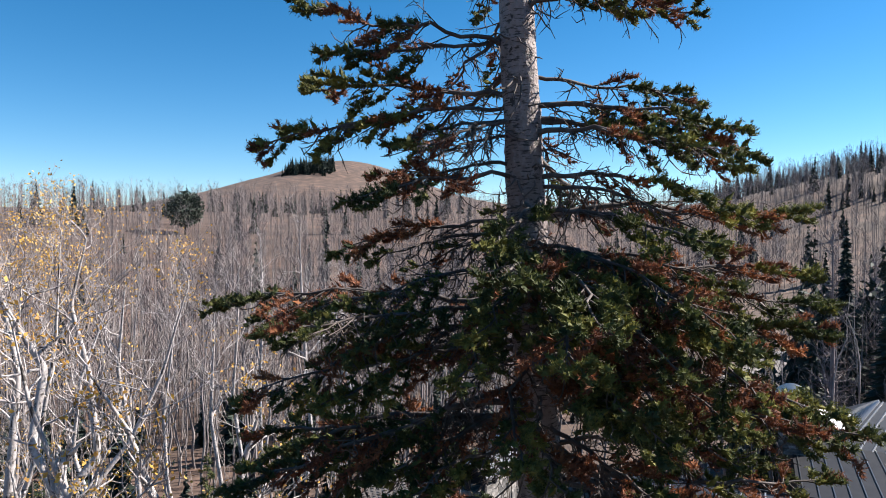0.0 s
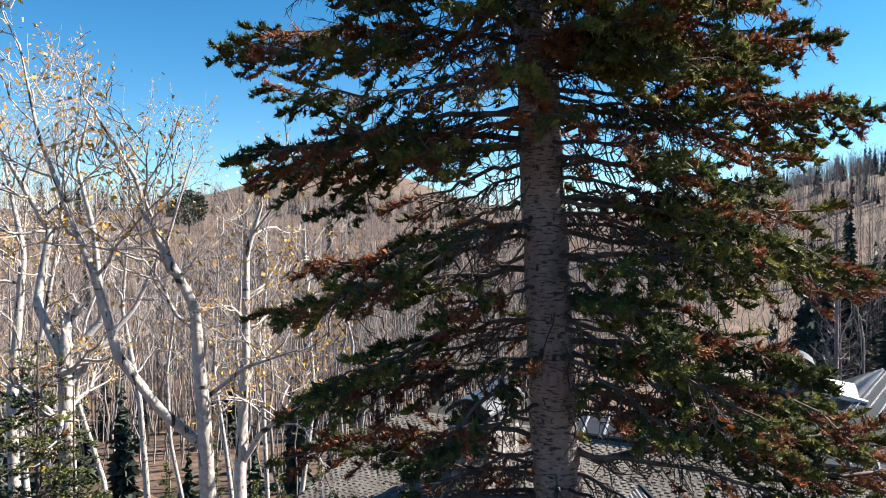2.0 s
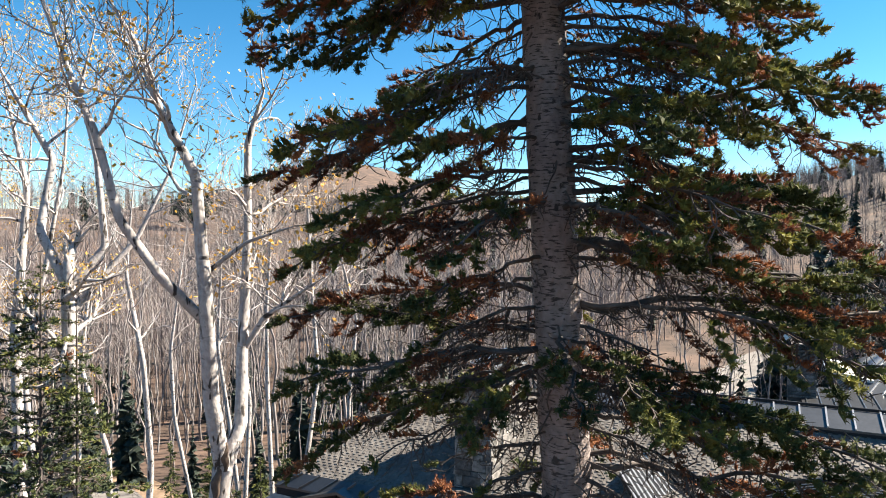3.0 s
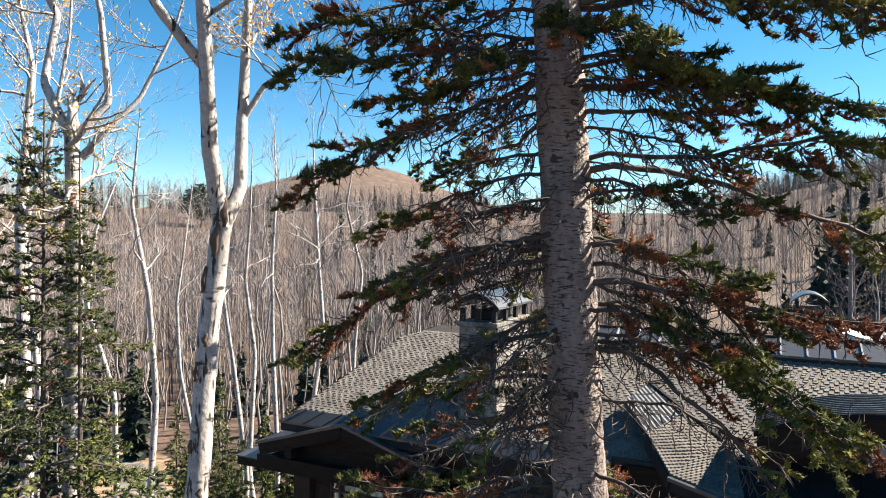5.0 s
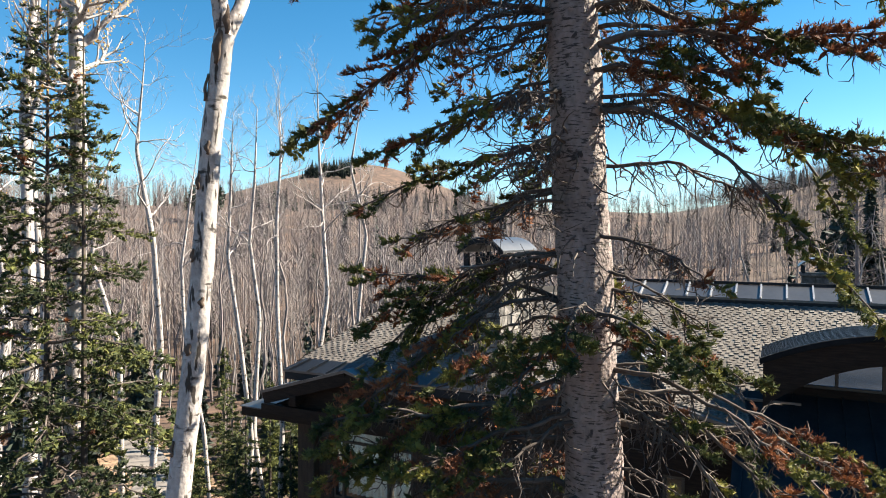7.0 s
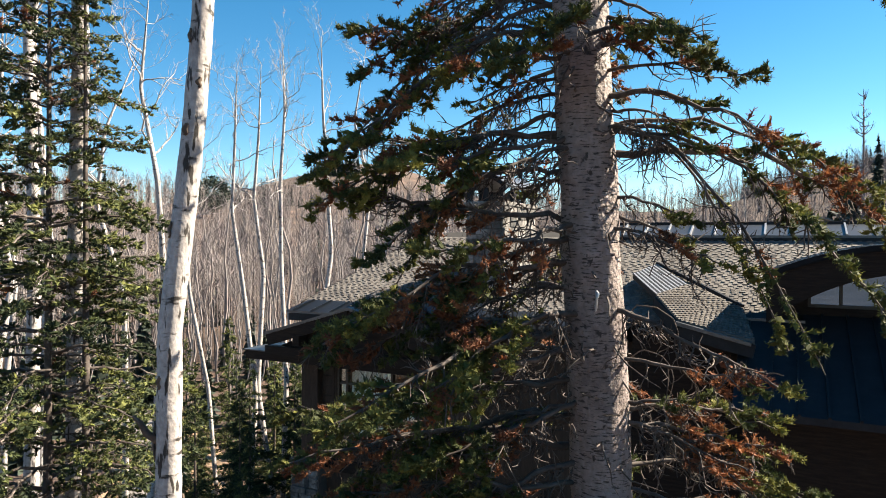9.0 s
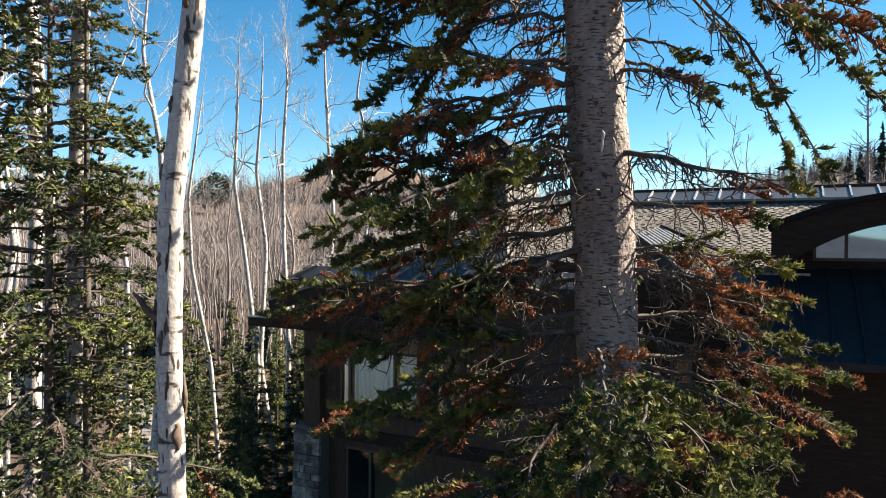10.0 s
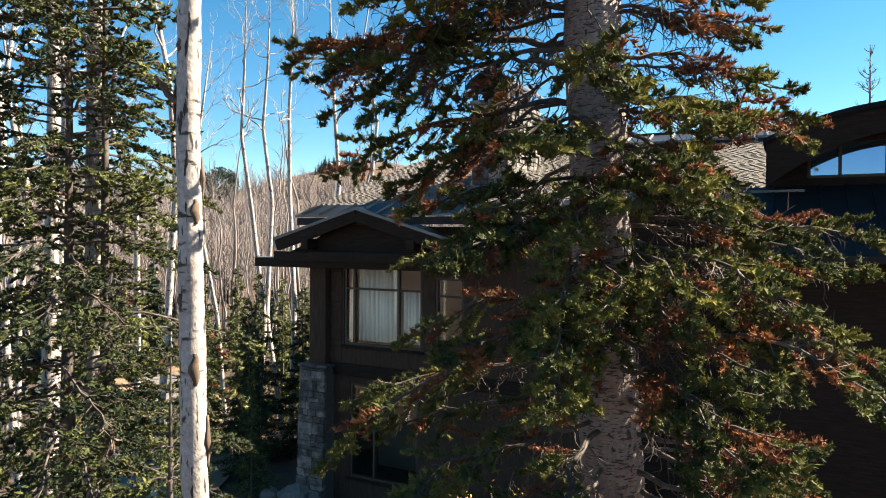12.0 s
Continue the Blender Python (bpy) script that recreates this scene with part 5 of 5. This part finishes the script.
for x0, x1, y0, y1 in [(CA0, CA0 + 0.12, CB0, CB0 + 0.12), (CA1 - 0.12, CA1, CB0, CB0 + 0.12), (CA0, CA0 + 0.12, CB1 - 0.12, CB1), (CA1 - 0.12, CA1, CB1 - 0.12, CB1), (CA0 + 0.42, CA1 - 0.42, CB0, CB0 + 0.08),
                       (CA1 - 0.1, CA1, 1.65, 1.8), (CA1 - 0.1, CA1, 2.4, 2.55), (CA0, CA0 + 0.1, 1.65, 1.8), (CA0, CA0 + 0.1, 2.4, 2.55)]:
    part("hood_post", box_bm(x0, x1, y0, y1, 12.02, 12.36, 0.006), M_DARKMETAL, chim)
part("flue", box_bm(CA0 + 0.3, CA1 - 0.3, CB0 + 0.5, CB1 - 0.5, 12.0, 12.28, 0.02), M_DARKMETAL, chim)


def arch_bm(a0, a1, b0, b1, z0, rise, thick, n=20, low_rise=None):
    """A curved plate between two arcs over the width a0..a1; low_rise bends the lower arc more."""
    bm = bmesh.new()
    rows = []
    low_rise = rise if low_rise is None else low_rise
    for i in range(n + 1):
        t = i / n
        a = a0 + (a1 - a0) * t
        c = (2 * t - 1) ** 2
        z, zl = z0 + rise * (1 - c), z0 + rise - thick - low_rise * c
        rows.append([bm.verts.new(q) for q in ((a, b0, z), (a, b1, z), (a, b1, zl), (a, b0, zl))])
    for p, q in zip(rows, rows[1:]):
        for k in range(4):
            bm.faces.new((p[k], q[k], q[(k + 1) % 4], p[(k + 1) % 4]))
    bm.faces.new(rows[0])
    bm.faces.new(rows[-1][::-1])
    bmesh.ops.recalc_face_normals(bm, faces=bm.faces)
    return bm


part("hood", arch_bm(CA0 - 0.12, CA1 + 0.12, CB0 - 0.12, CB1 + 0.12, 12.42, 0.34, 0.06), M_METAL, chim, "arched zinc hood")
part("hood_rim", arch_bm(CA0 - 0.125, CA1 + 0.125, CB0 - 0.14, CB0 - 0.09, 12.4, 0.33, 0.12), M_DARKMETAL, chim)

# cross wing: a roof that slides over the main slope
T1, T2, T3, T4, T5, T6 = (7.65, 2.98, 10.46), (9.75, 0.9, 9.64), (10.05, -0.98, 9.2), (8.7, -0.86, 9.5), (8.03, 0.48, 9.88), (7.3, 1.67, 10.26)
T7 = (8.53, 1.74, 10.03 + 0.02)
wing = part("wing_roof", slab_bm([T7, T2, T3, T4, T5], 0.14), M_SHINGLE, house, "fine shingle roof of the cross wing")
edge = [Vector(q) for q in (T7, T2, T3, T4, T5)]
across, down = Vector(T7) - Vector(T5), Vector(T4) - Vector(T5)
for k in range(1, 70):     # courses across the wing
    o = Vector(T5) + down.normalized() * 0.058 * k
    cuts = []
    for p, q in zip(edge, edge[1:] + edge[:1]):
        n = Vector((-across.y, across.x))
        u, v = (p - o).xy.dot(n), (q - o).xy.dot(n)
        if u * v < 0:
            cuts.append(p.lerp(q, u / (u - v)))
    if len(cuts) == 2:
        p, q = sorted(cuts, key=lambda c: c.xy.dot(across.xy))
        n = max(2, int((q - p).length / 0.11))
        for j in range(n):
            if (j + k) % 2:
                part("course", beam_bm(p.lerp(q, j / n) + Vector((0, 0, 0.012)), p.lerp(q, (j + 0.9) / n) + Vector((0, 0, 0.008)), 0.048, 0.014), M_SHINGLE, wing)
zinc("wing_zinc", T6, T1, T7, T5, 0.17, 0.12, mat=M_DARKMETAL, seam=M_SEAM)
part("wing_edge", beam_bm(Vector(T1) + Vector((0, 0, 0.02)), Vector(T2) + Vector((0, 0, 0.02)), 0.07, 0.08), M_DARKMETAL, house)
part("wing_fascia", beam_bm(Vector(T4) - Vector((0, 0, 0.2)), Vector(T3) - Vector((0, 0, 0.2)), 0.08, 0.26), M_DARKMETAL, house)
part("wing_gutter", beam_bm(Vector(T4) + Vector((-0.05, -0.08, -0.06)), Vector(T3) + Vector((-0.05, -0.08, -0.06)), 0.12, 0.07), M_METAL, house)
part("wing_side", beam_bm(Vector(T5) - Vector((0.02, 0, 0.2)), Vector(T4) - Vector((0.02, 0, 0.2)), 0.06, 0.3), M_DARKMETAL, house)
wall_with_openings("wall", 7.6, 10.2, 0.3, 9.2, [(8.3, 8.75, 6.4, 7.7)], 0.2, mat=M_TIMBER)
window(8.3, 8.75, 6.4, 7.7, (), (), 0.2)

# arched wing
AB = 0.76
A0, A1 = 10.22, 15.06
barrel = part("barrel_roof", arch_bm(A0 - 0.05, A1 + 0.05, -0.34, 1.5, 10.4, 0.6, 0.1, 28), M_BLACKROOF, house, "arched dark metal roof")
for k in range(11):
    b = -0.24 + k * 0.16
    part("seam", arch_bm(A0 - 0.05, A1 + 0.05, b, b + 0.025, 10.42, 0.6, 0.05, 20), M_METAL, barrel)
part("arch_fascia", arch_bm(A0, A1, -0.3, -0.2, 10.36, 0.57, 0.46, 28, 1.0), M_TIMBER, house, "deep dark arched fascia")
part("arch_rim", arch_bm(A0 - 0.06, A1 + 0.06, -0.38, -0.34, 10.42, 0.6, 0.09, 28), M_BLACKROOF, house)
part("arch_soffit", arch_bm(A0 + 0.05, A1 - 0.05, -0.2, AB, 10.28, 0.57, 0.3, 24, 0.8), M_TIMBER, house)
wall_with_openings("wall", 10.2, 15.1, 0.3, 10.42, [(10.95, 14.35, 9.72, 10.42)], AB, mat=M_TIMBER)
part("wall", arch_bm(10.3, 15.0, AB, AB + 0.25, 10.3, 0.55, 0.4, 24, 0.2), M_SIDING, house)
aw = part("window", box_bm(10.95, 14.35, AB + 0.03, AB + 0.15, 9.72, 9.78, 0.005), M_FRAME, house, "arched clerestory window")
for x in (10.95, 11.5, 12.3, 13.1, 13.8, 14.29):
    part("mullion", box_bm(x, x + 0.06, AB + 0.03, AB + 0.15, 9.78, 10.45, 0.005), M_FRAME, aw)
for x0, x1 in ((11.01, 11.5), (11.56, 12.3), (12.36, 13.1), (13.16, 13.8), (13.86, 14.29)):
    part("pane", box_bm(x0, x1, AB + 0.08, AB + 0.09, 9.78, 10.44), M_SKY_TINTED, aw)
part("window_shade", box_bm(10.9, 14.4, AB + 0.5, AB + 0.55, 9.6, 10.6), M_FRAME, house)
zinc("porch_roof", (9.75, -2.3, 8.19), (17, -2.3, 8.19), (17, AB, 9.56), (9.75, AB, 9.56), 0.45, 0.12, mat=M_DARKMETAL, seam=M_DARKMETAL, label="dark blue-black seamed metal lean-to roof")
part("flashing", beam_bm((9.7, 0.4, 9.45), (10.9, 0.4, 9.45), 0.05, 0.05), M_METAL, house)
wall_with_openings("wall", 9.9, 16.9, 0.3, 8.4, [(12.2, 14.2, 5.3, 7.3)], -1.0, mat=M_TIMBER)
window(12.2, 14.2, 5.3, 7.3, (13.2,), (), -1.0)
part("wall", box_bm(15.1, 15.35, -0.75, 6.2, 0.3, 9.9), M_SIDING, house)

# rear wing of the same house
zinc("rear_zinc", (13.5, 17.5, 9.3), (26, 17.5, 9.3), (25, 21, 10.9), (15.5, 21, 10.9), 0.5)
zinc("rear_side", (13.5, 24.5, 9.3), (13.5, 17.5, 9.3), (15.5, 21, 10.9), (15.5, 21.3, 10.9), 0.5)
part("rear_slope", slab_bm([(13.5, 24.5, 9.3), (26, 24.5, 9.3), (25, 21, 10.9), (15.5, 21, 10.9)], 0.12), M_METAL, house)
part("white_roof", slab_bm([(12.9, 19.0, 10.2), (14.6, 18.6, 9.9), (15.0, 21.5, 10.0), (12.9, 21.5, 10.3)], 0.2), M_WHITE, house, "white flat roof patch in the sun")
rc = part("chimney", box_bm(11.33, 12.32, 16.23, 17.87, 7.0, 11.35), M_MORTAR, house, "smaller ledge-stone chimney with an arched metal hood")
stone_face(rc, 11.3, 12.35, 9.4, 11.3, 16.23, -1)
stone_face(rc, 16.2, 17.9, 9.4, 11.3, 12.32, 1, "b", hgt=0.22)
part("cap", box_bm(11.24, 12.41, 16.14, 17.96, 11.3, 11.4, 0.02), M_STONE, rc)
for x0, y0 in ((11.3, 16.2), (12.23, 16.2), (11.3, 17.78), (12.23, 17.78), (12.23, 17.0)):
    part("hood_post", box_bm(x0, x0 + 0.12, y0, y0 + 0.12, 11.4, 11.7, 0.006), M_DARKMETAL, rc)
part("hood", arch_bm(11.18, 12.47, 16.08, 18.02, 11.7, 0.32, 0.06), M_METAL, rc, "arched zinc hood")
part("wall", box_bm(13.8, 25.6, 18.0, 24.2, 0.0, 9.2), M_SIDING, house)
part("wall", box_bm(13.0, 13.25, 9.5, 18.2, 0.0, 9.0), M_SIDING, house)
zinc("link_roof", (11.8, 8.6, 9.3), (15.6, 8.6, 9.3), (15.6, 18.4, 9.5), (11.8, 18.4, 9.5), 0.5, mat=M_DARKMETAL, seam=M_METAL)
part("wall", box_bm(11.8, 15.6, 8.8, 18.2, 0.0, 9.1), M_SIDING, house)
part("wall", box_bm(12.6, 12.85, -0.7, 9.3, 0.3, 8.7), M_SIDING, house)

# boulders at the foot of the pier
for k, (x, y, r) in enumerate(((-4.9, 18.6, 0.5), (-4.2, 18.1, 0.35), (-5.7, 18.9, 0.3))):
    bm = bmesh.new()
    bmesh.ops.create_icosphere(bm, subdivisions=3, radius=r)
    for v in bm.verts:
        d = v.co.normalized()
        v.co *= 1 + 0.16 * math.sin(3 * d.x + k) + 0.12 * math.sin(5 * d.y + 2 * k) + 0.05 * math.sin(13 * d.z + 9 * d.x)
        v.co.z *= 0.7
    me = bpy.data.meshes.new("boulder")
    bm.to_mesh(me)
    bm.free()
    thing("boulder", me, M_ROCK, "rounded pale grey boulder beside the stone pier", "rock", "boulders", at=(x, y, G(x, y) + r * 0.35))
